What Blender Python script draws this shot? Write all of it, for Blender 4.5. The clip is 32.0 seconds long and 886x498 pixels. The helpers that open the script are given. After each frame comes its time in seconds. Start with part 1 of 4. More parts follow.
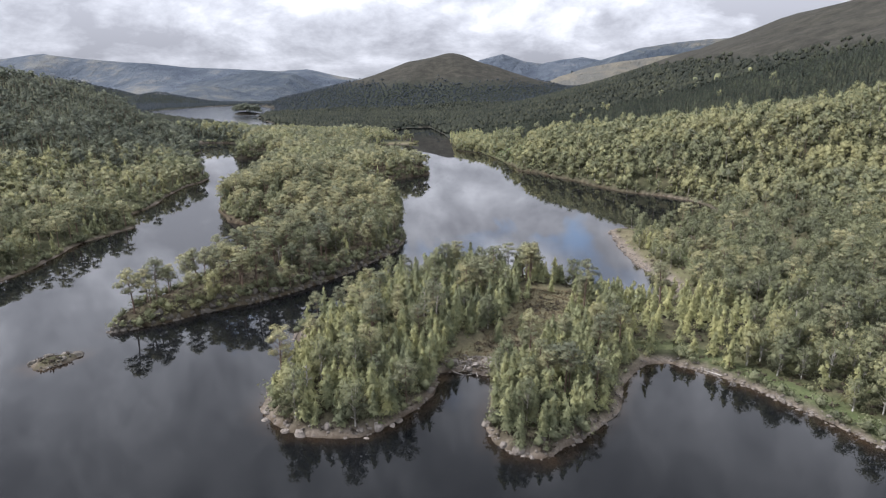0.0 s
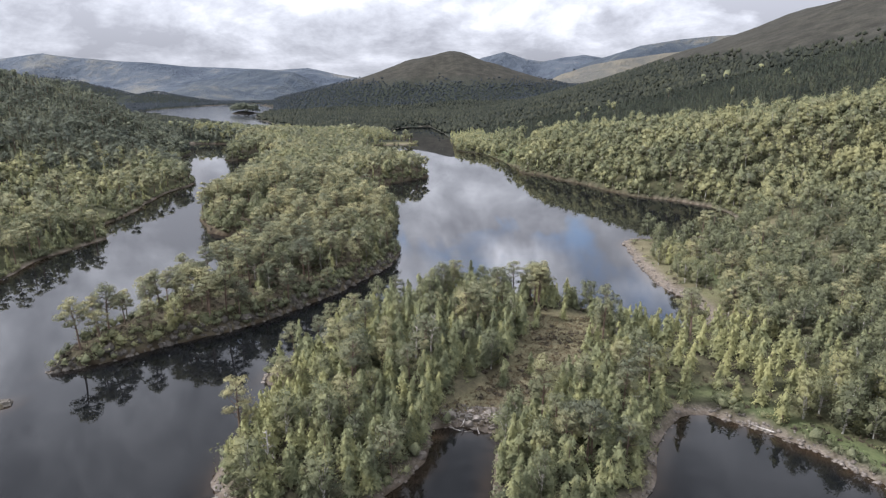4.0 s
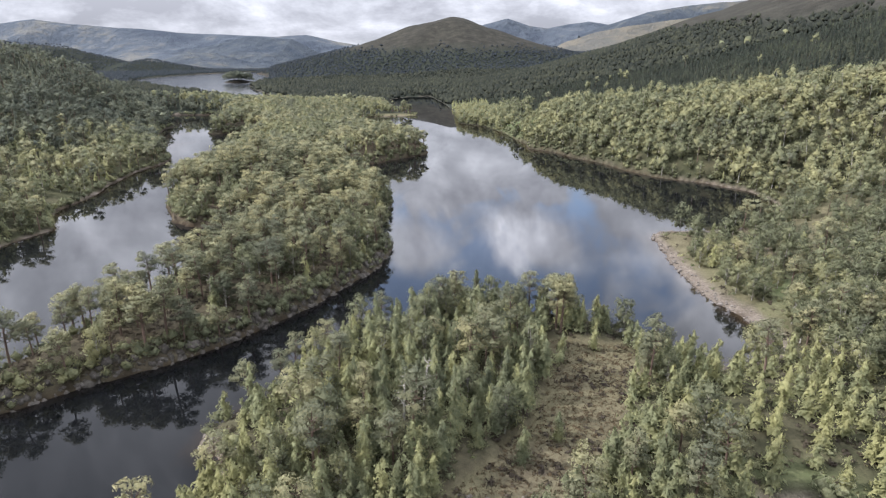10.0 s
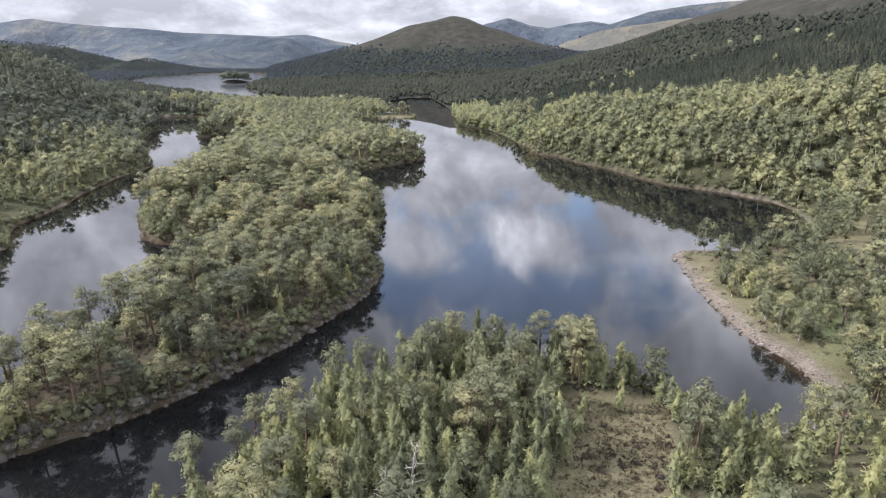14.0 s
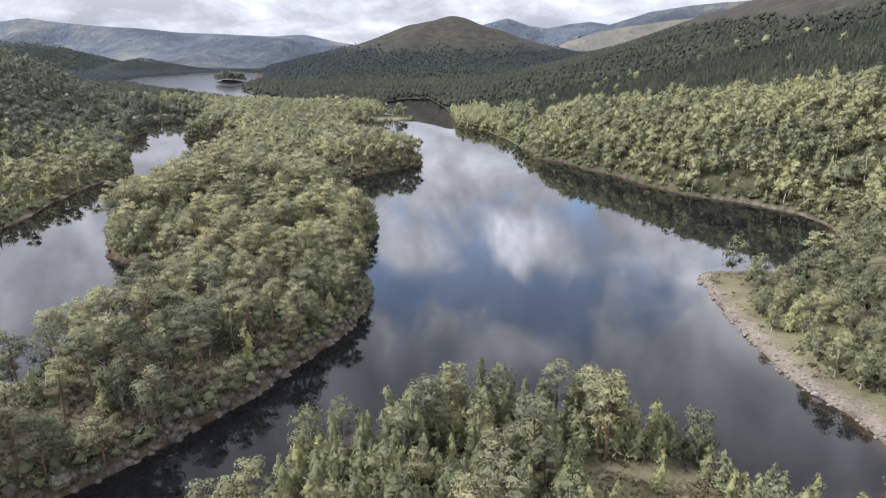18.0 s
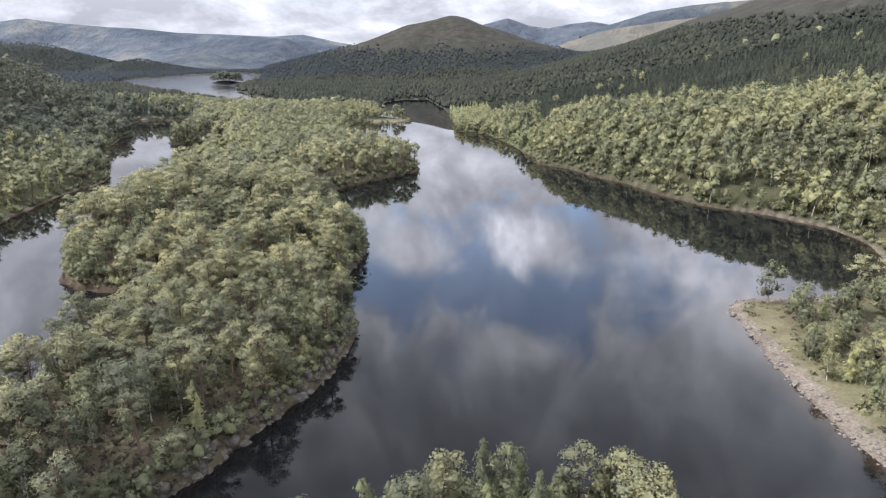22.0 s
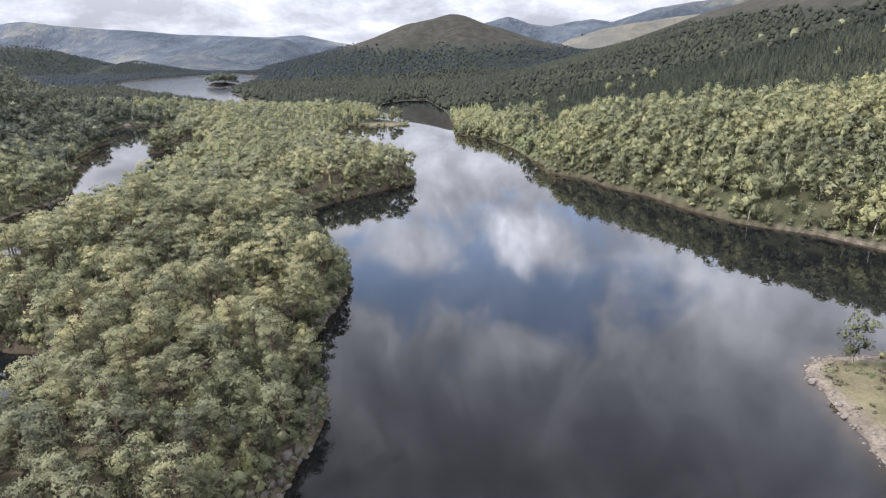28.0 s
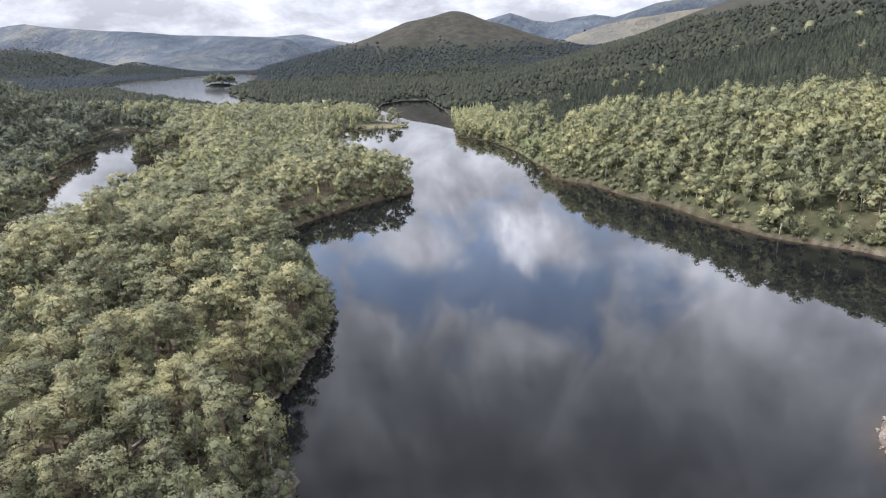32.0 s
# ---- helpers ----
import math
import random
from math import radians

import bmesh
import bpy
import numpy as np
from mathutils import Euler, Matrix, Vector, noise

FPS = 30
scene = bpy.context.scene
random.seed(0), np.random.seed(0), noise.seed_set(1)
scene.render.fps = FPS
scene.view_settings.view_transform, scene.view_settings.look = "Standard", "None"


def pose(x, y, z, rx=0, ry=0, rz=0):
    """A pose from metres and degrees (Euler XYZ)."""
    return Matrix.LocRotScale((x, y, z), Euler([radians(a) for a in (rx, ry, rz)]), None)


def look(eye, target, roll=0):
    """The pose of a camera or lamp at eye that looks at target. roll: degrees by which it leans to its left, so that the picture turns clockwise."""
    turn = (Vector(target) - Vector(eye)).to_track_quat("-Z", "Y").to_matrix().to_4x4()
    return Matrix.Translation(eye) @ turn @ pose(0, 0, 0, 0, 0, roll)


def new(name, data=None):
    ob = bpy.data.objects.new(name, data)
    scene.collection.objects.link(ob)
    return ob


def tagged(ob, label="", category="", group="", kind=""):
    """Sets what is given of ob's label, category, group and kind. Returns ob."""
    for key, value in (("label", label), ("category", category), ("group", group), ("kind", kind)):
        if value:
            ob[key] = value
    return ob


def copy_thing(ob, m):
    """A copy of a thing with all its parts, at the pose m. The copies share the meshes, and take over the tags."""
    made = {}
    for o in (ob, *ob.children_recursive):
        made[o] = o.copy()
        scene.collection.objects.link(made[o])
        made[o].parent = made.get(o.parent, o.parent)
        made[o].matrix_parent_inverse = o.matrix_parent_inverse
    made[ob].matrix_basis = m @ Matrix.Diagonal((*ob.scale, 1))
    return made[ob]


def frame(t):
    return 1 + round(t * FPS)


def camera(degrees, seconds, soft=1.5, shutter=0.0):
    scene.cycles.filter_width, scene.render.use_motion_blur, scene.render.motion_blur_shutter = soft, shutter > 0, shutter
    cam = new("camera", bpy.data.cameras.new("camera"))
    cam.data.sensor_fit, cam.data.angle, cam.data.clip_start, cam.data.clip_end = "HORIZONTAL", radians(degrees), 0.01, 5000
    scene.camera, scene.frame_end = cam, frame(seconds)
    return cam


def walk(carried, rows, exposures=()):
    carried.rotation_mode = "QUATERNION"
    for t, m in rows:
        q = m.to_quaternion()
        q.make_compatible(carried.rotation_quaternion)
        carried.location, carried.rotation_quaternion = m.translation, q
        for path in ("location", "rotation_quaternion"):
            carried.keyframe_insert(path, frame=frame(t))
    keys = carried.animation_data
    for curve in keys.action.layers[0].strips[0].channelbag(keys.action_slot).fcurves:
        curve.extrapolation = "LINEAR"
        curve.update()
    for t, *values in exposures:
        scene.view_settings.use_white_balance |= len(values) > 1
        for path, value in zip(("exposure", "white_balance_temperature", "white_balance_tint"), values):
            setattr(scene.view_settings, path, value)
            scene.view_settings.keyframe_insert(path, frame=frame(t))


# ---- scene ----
cam = camera(74.0, 32.0, 1.2)
PATH = [
    (0, (-1.746, -1.54, 67.575), (-1.745, 0.389, 67.047), 0.1),
    (1, (-1.366, 4.908, 67.458), (-1.368, 6.836, 66.926), 0.0),
    (2, (-0.97, 10.978, 67.456), (-0.973, 12.906, 66.925), 0.0),
    (3, (-0.468, 17.269, 67.544), (-0.471, 19.196, 67.012), -0.1),
    (6, (-0.015, 36.886, 66.803), (-0.024, 38.813, 66.268), -0.0),
    (6.5, (-0.156, 39.997, 66.656), (-0.163, 41.921, 66.11), 0.0),
    (7, (-0.18, 43.243, 66.626), (-0.188, 45.162, 66.065), 0.0),
    (7.5, (-0.145, 46.46, 66.594), (-0.154, 48.374, 66.015), 0.0),
    (8, (-0.161, 49.689, 66.564), (-0.17, 51.598, 65.966), 0.0),
    (8.5, (-0.112, 52.871, 66.528), (-0.122, 54.774, 65.914), -0.0),
    (9, (0.134, 55.922, 66.304), (0.125, 57.823, 65.681), 0.1),
    (9.5, (0.268, 58.894, 66.316), (0.258, 60.793, 65.688), -0.1),
    (10, (0.376, 61.897, 66.364), (0.367, 63.795, 65.736), -0.0),
    (13, (1.425, 80.654, 66.304), (1.414, 82.553, 65.675), -0.0),
    (17, (1.444, 103.005, 65.381), (1.438, 104.904, 64.753), 0.1),
    (19, (2.127, 114.891, 65.373), (2.121, 116.79, 64.746), 0.1),
    (23, (3.076, 138.172, 64.886), (3.069, 140.072, 64.259), -0.0),
    (25, (3.749, 150.059, 64.595), (3.739, 151.958, 63.969), -0.2),
    (28, (4.202, 168.169, 64.581), (4.187, 170.068, 63.952), -0.5),
    (30, (5.117, 179.195, 64.518), (5.097, 181.093, 63.888), -0.8),
    (32, (6.059, 191.629, 65.227), (6.031, 193.525, 64.591), -1.2),
]
walk(cam, [(t, look(eye, aim, lean)) for t, eye, aim, lean in PATH], [(0, 1.38, 5850, 15), (8, 1.50, 5850, 15), (18, 1.64, 5850, 15), (32, 1.74, 5850, 15)])

# ---- sky and sun ----
SUN_TO = Vector((-0.76, 0.02, 0.62)).normalized()
world = bpy.data.worlds.new("sky")
scene.world = world
world.use_nodes = True


def node(tree, kind, *links, **values):
    """A node with some of its inputs linked (name, socket) or set, by the inputs' names or numbers."""
    made = tree.nodes.new(kind)
    for key, socket in links:
        tree.links.new(socket, made.inputs[key])
    for key, value in values.items():
        made.inputs[key.replace("_", " ")].default_value = value
    return made


def math_node(tree, what, a, b=None, c=None, clamp=False):
    made = tree.nodes.new("ShaderNodeMath")
    made.operation, made.use_clamp = what, clamp
    for i, v in enumerate((a, b, c)):
        if v is None:
            continue
        if isinstance(v, (int, float)):
            made.inputs[i].default_value = v
        else:
            tree.links.new(v, made.inputs[i])
    return made.outputs[0]


def ramp(tree, fac, *stops):
    made = tree.nodes.new("ShaderNodeValToRGB")
    els = made.color_ramp.elements
    while len(els) < len(stops):
        els.new(0.5)
    for el, (at, col) in zip(els, stops):
        el.position = at
        el.color = (*col, 1) if isinstance(col, tuple) else (col, col, col, 1)
    tree.links.new(fac, made.inputs[0])
    return made.outputs[0]


def mix_colour(tree, fac, a, b, how="MIX"):
    made = tree.nodes.new("ShaderNodeMix")
    made.data_type, made.blend_type = "RGBA", how
    for i, v in ((0, fac), (6, a), (7, b)):
        if isinstance(v, (int, float)):
            made.inputs[i].default_value = v
        elif isinstance(v, tuple):
            made.inputs[i].default_value = (*v, 1)
        else:
            tree.links.new(v, made.inputs[i])
    return made.outputs[2]


def noise_node(tree, vector, scale, detail=4, rough=0.55, warp=0.0):
    made = node(tree, "ShaderNodeTexNoise", ("Vector", vector), Scale=scale, Detail=detail, Roughness=rough, Distortion=warp)
    return made.outputs[0]


def build_sky():
    t = world.node_tree
    t.nodes.clear()
    way = t.nodes.new("ShaderNodeTexCoord").outputs["Generated"]
    sep = node(t, "ShaderNodeSeparateXYZ", (0, way))
    up = math_node(t, "MAXIMUM", sep.outputs[2], 0.0)
    tall = math_node(t, "MULTIPLY", math_node(t, "LOGARITHM", math_node(t, "ADD", up, 0.08), math.e), 0.34)
    puff = node(t, "ShaderNodeCombineXYZ", (0, sep.outputs[0]), (1, sep.outputs[1]), (2, tall)).outputs[0]
    clear = t.nodes.new("ShaderNodeTexSky")
    clear.sky_type, clear.sun_disc = "NISHITA", False
    clear.sun_elevation = math.asin(SUN_TO.z)
    clear.sun_rotation = math.atan2(SUN_TO.x, SUN_TO.y)
    azimuth = math_node(t, "ARCTAN2", sep.outputs[0], sep.outputs[1])
    height = math_node(t, "ARCSINE", up)
    big = noise_node(t, puff, 4.2, 9, 0.62, 0.3)
    fine = noise_node(t, puff, 13.0, 6, 0.6, 0.2)
    amount = math_node(t, "ADD", math_node(t, "MULTIPLY", big, 0.7), math_node(t, "MULTIPLY", fine, 0.3))

    ragged = math_node(t, "SUBTRACT", noise_node(t, puff, 9.0, 6, 0.6, 0.4), 0.5)

    def bank(az, el, wide, tall_by, tilt=0.0, steep=1.0):
        """A cloud standing at that azimuth and elevation, in degrees, with a ragged rim; tilt: how it climbs to the east."""
        dx = math_node(t, "DIVIDE", math_node(t, "SUBTRACT", azimuth, radians(az)), radians(wide))
        dy = math_node(t, "DIVIDE", math_node(t, "SUBTRACT", height, radians(el)), radians(tall_by))
        dy = math_node(t, "SUBTRACT", dy, math_node(t, "MULTIPLY", dx, tilt))
        far = math_node(t, "SQRT", math_node(t, "ADD", math_node(t, "MULTIPLY", dx, dx), math_node(t, "MULTIPLY", dy, dy)))
        far = math_node(t, "ADD", far, math_node(t, "MULTIPLY", ragged, 1.9))
        return math_node(t, "MULTIPLY", math_node(t, "SUBTRACT", 1.0, far), steep, clamp=True)

    def together(*banks):
        total = banks[0]
        for b in banks[1:]:
            total = math_node(t, "ADD", total, b)
        return total

    clouds = together(bank(9.0, 17.8, 6.8, 3.9, 0.45, 1.7), bank(-2.8, 18.8, 5.8, 3.6, 0.2, 1.4), bank(28, 20, 18, 7.0, 0.1, 0.5), bank(-9, 26, 5, 4, -0.3, 0.7), bank(6.5, 28, 6, 3, 0.1, 0.7))
    gap = math_node(t, "MULTIPLY", bank(2.5, 21, 30, 10, 0.0, 1.35), -0.68)
    low_bank = math_node(t, "MULTIPLY", math_node(t, "MAXIMUM", math_node(t, "SUBTRACT", 0.17, up), 0.0), 4.5)
    cover_at = math_node(t, "ADD", math_node(t, "ADD", math_node(t, "ADD", amount, 0.31), low_bank), math_node(t, "ADD", gap, math_node(t, "MULTIPLY", clouds, 0.42)))
    cover = ramp(t, cover_at, (0.30, 0.27), (0.62, 1.0))
    grey = noise_node(t, puff, 6.5, 9, 0.64, 0.3)
    billow = math_node(t, "ADD", math_node(t, "MULTIPLY", grey, 0.65), math_node(t, "MULTIPLY", fine, 0.35))
    tone = ramp(t, billow, (0.40, (0.55, 0.55, 0.555)), (0.50, (0.77, 0.77, 0.765)), (0.62, (1.12, 1.11, 1.09)))
    # Added fill light: the sky above the seen part is brightened.
    zenith_fill = math_node(t, "MULTIPLY", math_node(t, "MAXIMUM", math_node(t, "SUBTRACT", up, 0.64), 0.0), 13.0)
    overcast = math_node(t, "MINIMUM", math_node(t, "MAXIMUM", math_node(t, "MULTIPLY_ADD", up, 4.5, -1.8), 0.0), 1.05)
    rise = math_node(t, "ADD", math_node(t, "ADD", math_node(t, "SUBTRACT", math_node(t, "MINIMUM", math_node(t, "MULTIPLY_ADD", up, 4.7, 0.72), 2.3), overcast), zenith_fill), math_node(t, "MULTIPLY", clouds, 1.2))
    lit = node(t, "ShaderNodeVectorMath", (0, tone), (3, rise))
    lit.operation = "SCALE"
    blue = node(t, "ShaderNodeBackground", ("Color", clear.outputs[0]), Strength=0.15)
    cloud = node(t, "ShaderNodeBackground", ("Color", lit.outputs[0]), Strength=0.345)
    both = node(t, "ShaderNodeMixShader", (0, cover), (1, blue.outputs[0]), (2, cloud.outputs[0]))
    node(t, "ShaderNodeOutputWorld", ("Surface", both.outputs[0]))


build_sky()
sun = new("sun", bpy.data.lights.new("sun", "SUN"))
sun.data.energy, sun.data.angle, sun.data.color = 2.9, radians(2.5), (1.0, 0.93, 0.83)
sun.matrix_world = look((-600, 0, 900), Vector((-600, 0, 900)) - SUN_TO)


# ---- materials ----
def material(name):
    m = bpy.data.materials.new(name)
    m.use_nodes = True
    m.node_tree.nodes.clear()
    return m, m.node_tree


def finish(t, shader):
    node(t, "ShaderNodeOutputMaterial", ("Surface", shader))


def place_of(t):
    return t.nodes.new("ShaderNodeNewGeometry").outputs["Position"]


def foliage(name, deep, mid, light, through_light=0.30):
    """Leaves and needles: tone by stand and by tree, mottled by sprays, with the relief of small twigs."""
    m, t = material(name)
    geo = t.nodes.new("ShaderNodeNewGeometry")
    info = t.nodes.new("ShaderNodeObjectInfo")
    at = geo.outputs["Position"]
    stand = noise_node(t, at, 0.16, 3, 0.6)
    slope = noise_node(t, at, 0.022, 3, 0.6)
    tree_tone = math_node(t, "MULTIPLY_ADD", info.outputs["Random"], 0.26, math_node(t, "MULTIPLY_ADD", stand, 1.25, math_node(t, "MULTIPLY_ADD", slope, 0.9, -0.72)))
    col = ramp(t, tree_tone, (0.22, deep), (0.50, mid), (0.78, light))
    spray = noise_node(t, at, 3.0, 5, 0.75)
    leaf = math_node(t, "MULTIPLY_ADD", geo.outputs["Random Per Island"], 0.24, math_node(t, "MULTIPLY_ADD", spray, 1.0, 0.36))
    shade = mix_colour(t, 1.0, col, node(t, "ShaderNodeCombineColor", (0, leaf), (1, leaf), (2, leaf)).outputs[0], "MULTIPLY")
    twigs = node(t, "ShaderNodeBump", ("Height", spray), Strength=0.9, Distance=0.35)
    solid = node(t, "ShaderNodeBsdfPrincipled", ("Base Color", shade), ("Normal", twigs.outputs[0]), Roughness=0.7)
    solid.inputs["Specular IOR Level"].default_value = 0.05
    thin = node(t, "ShaderNodeBsdfTranslucent", ("Color", shade))
    finish(t, node(t, "ShaderNodeMixShader", (1, solid.outputs[0]), (2, thin.outputs[0]), Fac=through_light).outputs[0])
    return m


def rough_stuff(name, scale, *stops, rough=0.9, bump=0.4, bump_scale=6.0):
    """Rock, bark, dead wood: a two-scale mottle with relief."""
    m, t = material(name)
    at = place_of(t)
    coarse = noise_node(t, at, scale, 6, 0.65)
    grain = noise_node(t, at, scale * 9, 4, 0.6)
    mixed = math_node(t, "ADD", math_node(t, "MULTIPLY", coarse, 0.7), math_node(t, "MULTIPLY", grain, 0.3))
    info = t.nodes.new("ShaderNodeObjectInfo")
    mixed = math_node(t, "MULTIPLY_ADD", info.outputs["Random"], 0.10, math_node(t, "SUBTRACT", mixed, 0.05))
    relief = node(t, "ShaderNodeBump", ("Height", noise_node(t, at, bump_scale, 5, 0.7)), Strength=bump, Distance=0.3)
    body = node(t, "ShaderNodeBsdfPrincipled", ("Base Color", ramp(t, mixed, *stops)), ("Normal", relief.outputs[0]), Roughness=rough, Specular_IOR_Level=0.12)
    finish(t, body.outputs[0])
    return m


PINE = foliage("pine_needles", (0.115, 0.123, 0.086), (0.203, 0.205, 0.123), (0.315, 0.292, 0.156))
YOUNG = foliage("young_conifer_needles", (0.117, 0.128, 0.080), (0.196, 0.208, 0.114), (0.290, 0.286, 0.135))
BIRCH = foliage("birch_leaves", (0.099, 0.107, 0.069), (0.168, 0.176, 0.101), (0.267, 0.258, 0.131))
# Mixed leaves darkened so cloud shadow on the west hill is in the colour.
MIXED = foliage("shade_darkened_mixed_leaves", (0.072, 0.082, 0.066), (0.125, 0.136, 0.098), (0.202, 0.202, 0.130))
# Dark conifers, lowered further in base colour for cloud shadow on the hillsides.
SPRUCE = foliage("cloud_dimmed_dark_needles", (0.031, 0.037, 0.031), (0.054, 0.062, 0.045), (0.089, 0.093, 0.059))
# Haze over the farthest conifers is put into this bluish base colour.
SLATE = foliage("haze_tinted_conifer_needles", (0.021, 0.026, 0.031), (0.028, 0.034, 0.039), (0.037, 0.042, 0.044))
# Self-shade that the coarse far crowns lack is put into this colour.
FAR_SPRUCE = foliage("shade_toned_far_needles", (0.017, 0.020, 0.018), (0.029, 0.033, 0.026), (0.050, 0.053, 0.035))
HEATHER = foliage("heather", (0.060, 0.050, 0.041), (0.092, 0.077, 0.055), (0.120, 0.112, 0.068))
TUSSOCK = foliage("moor_grass", (0.059, 0.046, 0.028), (0.097, 0.074, 0.045), (0.131, 0.100, 0.061))
BRACKEN = foliage("bracken", (0.080, 0.100, 0.045), (0.115, 0.138, 0.060), (0.160, 0.175, 0.080))
BARK = rough_stuff("pine_bark", 0.8, (0.3, (0.065, 0.048, 0.038)), (0.5, (0.120, 0.086, 0.066)), (0.7, (0.19, 0.14, 0.11)))
BIRCH_BARK = rough_stuff("birch_bark", 1.2, (0.35, (0.12, 0.11, 0.10)), (0.5, (0.34, 0.32, 0.29)), (0.65, (0.55, 0.53, 0.49)))
DEAD = rough_stuff("bleached_dead_wood", 1.0, (0.3, (0.18, 0.165, 0.15)), (0.5, (0.30, 0.28, 0.255)), (0.7, (0.42, 0.40, 0.37)))
ROCK = rough_stuff("shore_rock", 0.5, (0.30, (0.035, 0.032, 0.027)), (0.48, (0.075, 0.068, 0.058)), (0.68, (0.155, 0.140, 0.124)), bump=0.9, bump_scale=2.0)
PALE_ROCK = rough_stuff("pale_rock", 0.6, (0.30, (0.066, 0.056, 0.048)), (0.48, (0.120, 0.106, 0.092)), (0.68, (0.200, 0.180, 0.160)), bump=0.7, bump_scale=2.5)


def build_ground_material():
    m, t = material("hill_ground")
    geo = t.nodes.new("ShaderNodeNewGeometry")
    at = geo.outputs["Position"]

    def layer(name):
        a = t.nodes.new("ShaderNodeAttribute")
        a.attribute_name = name
        return a.outputs["Fac"]

    broad = noise_node(t, at, 0.035, 6, 0.6)
    patch = noise_node(t, at, 0.22, 6, 0.65)
    grain = noise_node(t, at, 1.6, 5, 0.65)
    litter = ramp(t, math_node(t, "ADD", math_node(t, "MULTIPLY", patch, 0.6), math_node(t, "MULTIPLY", grain, 0.4)),
                  (0.34, (0.022, 0.024, 0.014)), (0.5, (0.040, 0.042, 0.023)), (0.66, (0.066, 0.060, 0.036)))
    heath = ramp(t, math_node(t, "ADD", math_node(t, "MULTIPLY", patch, 0.55), math_node(t, "MULTIPLY", grain, 0.45)),
                 (0.34, (0.040, 0.033, 0.025)), (0.5, (0.070, 0.058, 0.040)), (0.64, (0.100, 0.090, 0.058)))
    grass = ramp(t, math_node(t, "ADD", math_node(t, "MULTIPLY", patch, 0.5), math_node(t, "MULTIPLY", grain, 0.5)),
                 (0.34, (0.062, 0.057, 0.034)), (0.5, (0.096, 0.087, 0.051)), (0.66, (0.134, 0.120, 0.074)))
    stone = ramp(t, math_node(t, "ADD", math_node(t, "MULTIPLY", patch, 0.35), math_node(t, "MULTIPLY", grain, 0.65)),
                 (0.34, (0.060, 0.049, 0.039)), (0.5, (0.110, 0.093, 0.075)), (0.66, (0.176, 0.152, 0.126)))
    # Moor tones are lowered to stand in for cloud shadow on the hills.
    moor = ramp(t, math_node(t, "ADD", math_node(t, "MULTIPLY", broad, 0.6), math_node(t, "MULTIPLY", patch, 0.4)),
                (0.38, (0.019, 0.018, 0.015)), (0.5, (0.028, 0.027, 0.022)), (0.60, (0.040, 0.038, 0.030)))
    # Deep bed is painted darker for light lost in water, besides its silt.
    silt = ramp(t, patch, (0.35, (0.007, 0.007, 0.007)), (0.65, (0.014, 0.013, 0.011)))
    shoal = ramp(t, patch, (0.35, (0.014, 0.010, 0.007)), (0.65, (0.036, 0.025, 0.015)))
    bed = mix_colour(t, layer("deep"), shoal, silt)
    # Far ground is painted the tone of self-shaded canopy, hiding gaps between trees.
    canopy_tone = ramp(t, patch, (0.35, (0.015, 0.018, 0.014)), (0.65, (0.027, 0.031, 0.023)))
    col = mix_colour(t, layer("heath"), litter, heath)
    col = mix_colour(t, layer("wood"), col, canopy_tone)
    col = mix_colour(t, layer("moor"), col, moor)
    col = mix_colour(t, layer("grass"), col, grass)
    fern = ramp(t, math_node(t, "ADD", math_node(t, "MULTIPLY", patch, 0.5), math_node(t, "MULTIPLY", grain, 0.5)), (0.34, (0.052, 0.068, 0.030)), (0.5, (0.078, 0.098, 0.043)), (0.66, (0.112, 0.128, 0.062)))
    col = mix_colour(t, layer("fern"), col, fern)
    col = mix_colour(t, layer("stone"), col, stone)
    col = mix_colour(t, layer("bed"), col, bed)
    relief = node(t, "ShaderNodeBump", ("Height", grain), Strength=0.6, Distance=0.35)
    finish(t, node(t, "ShaderNodeBsdfPrincipled", ("Base Color", col), ("Normal", relief.outputs[0]), Roughness=0.95, Specular_IOR_Level=0.04).outputs[0])
    return m


def build_water_material(name, bump, gloss_rough):
    m, t = material(name)
    depth = t.nodes.new("ShaderNodeAttribute")
    depth.attribute_name = "shallow"
    silt = noise_node(t, place_of(t), 0.25, 4, 0.6)
    fac = math_node(t, "MULTIPLY", depth.outputs["Fac"], math_node(t, "MULTIPLY_ADD", silt, 1.6, -0.15, True))
    col = mix_colour(t, fac, (0.0042, 0.0047, 0.0053), (0.032, 0.021, 0.012))
    body = node(t, "ShaderNodeBsdfPrincipled", ("Base Color", col), Roughness=gloss_rough, IOR=1.333)
    if bump:
        ripple = node(t, "ShaderNodeBump", ("Height", noise_node(t, place_of(t), 0.35, 2, 0.5)), Strength=bump, Distance=0.13)
        t.links.new(ripple.outputs[0], body.inputs["Normal"])
    finish(t, body.outputs[0])
    return m


def far_material(name, low, high, stripe):
    m, t = material(name)
    at = place_of(t)
    broad = noise_node(t, at, 0.0022, 8, 0.62)
    fine = noise_node(t, at, 0.012, 6, 0.65)
    fac = math_node(t, "ADD", math_node(t, "MULTIPLY", broad, 0.65), math_node(t, "MULTIPLY", fine, 0.35))
    relief = node(t, "ShaderNodeBump", ("Height", fine), Strength=0.8, Distance=60.0)
    finish(t, node(t, "ShaderNodeBsdfPrincipled", ("Base Color", ramp(t, fac, (0.40, low), (0.52, high), (0.62, stripe))),
                   ("Normal", relief.outputs[0]), Roughness=1.0, Specular_IOR_Level=0.06).outputs[0])
    return m


GROUND = build_ground_material()
WATER = build_water_material("still_peaty_water", 0.0, 0.015)
RUFFLED = build_water_material("ruffled_water", 0.35, 0.12)

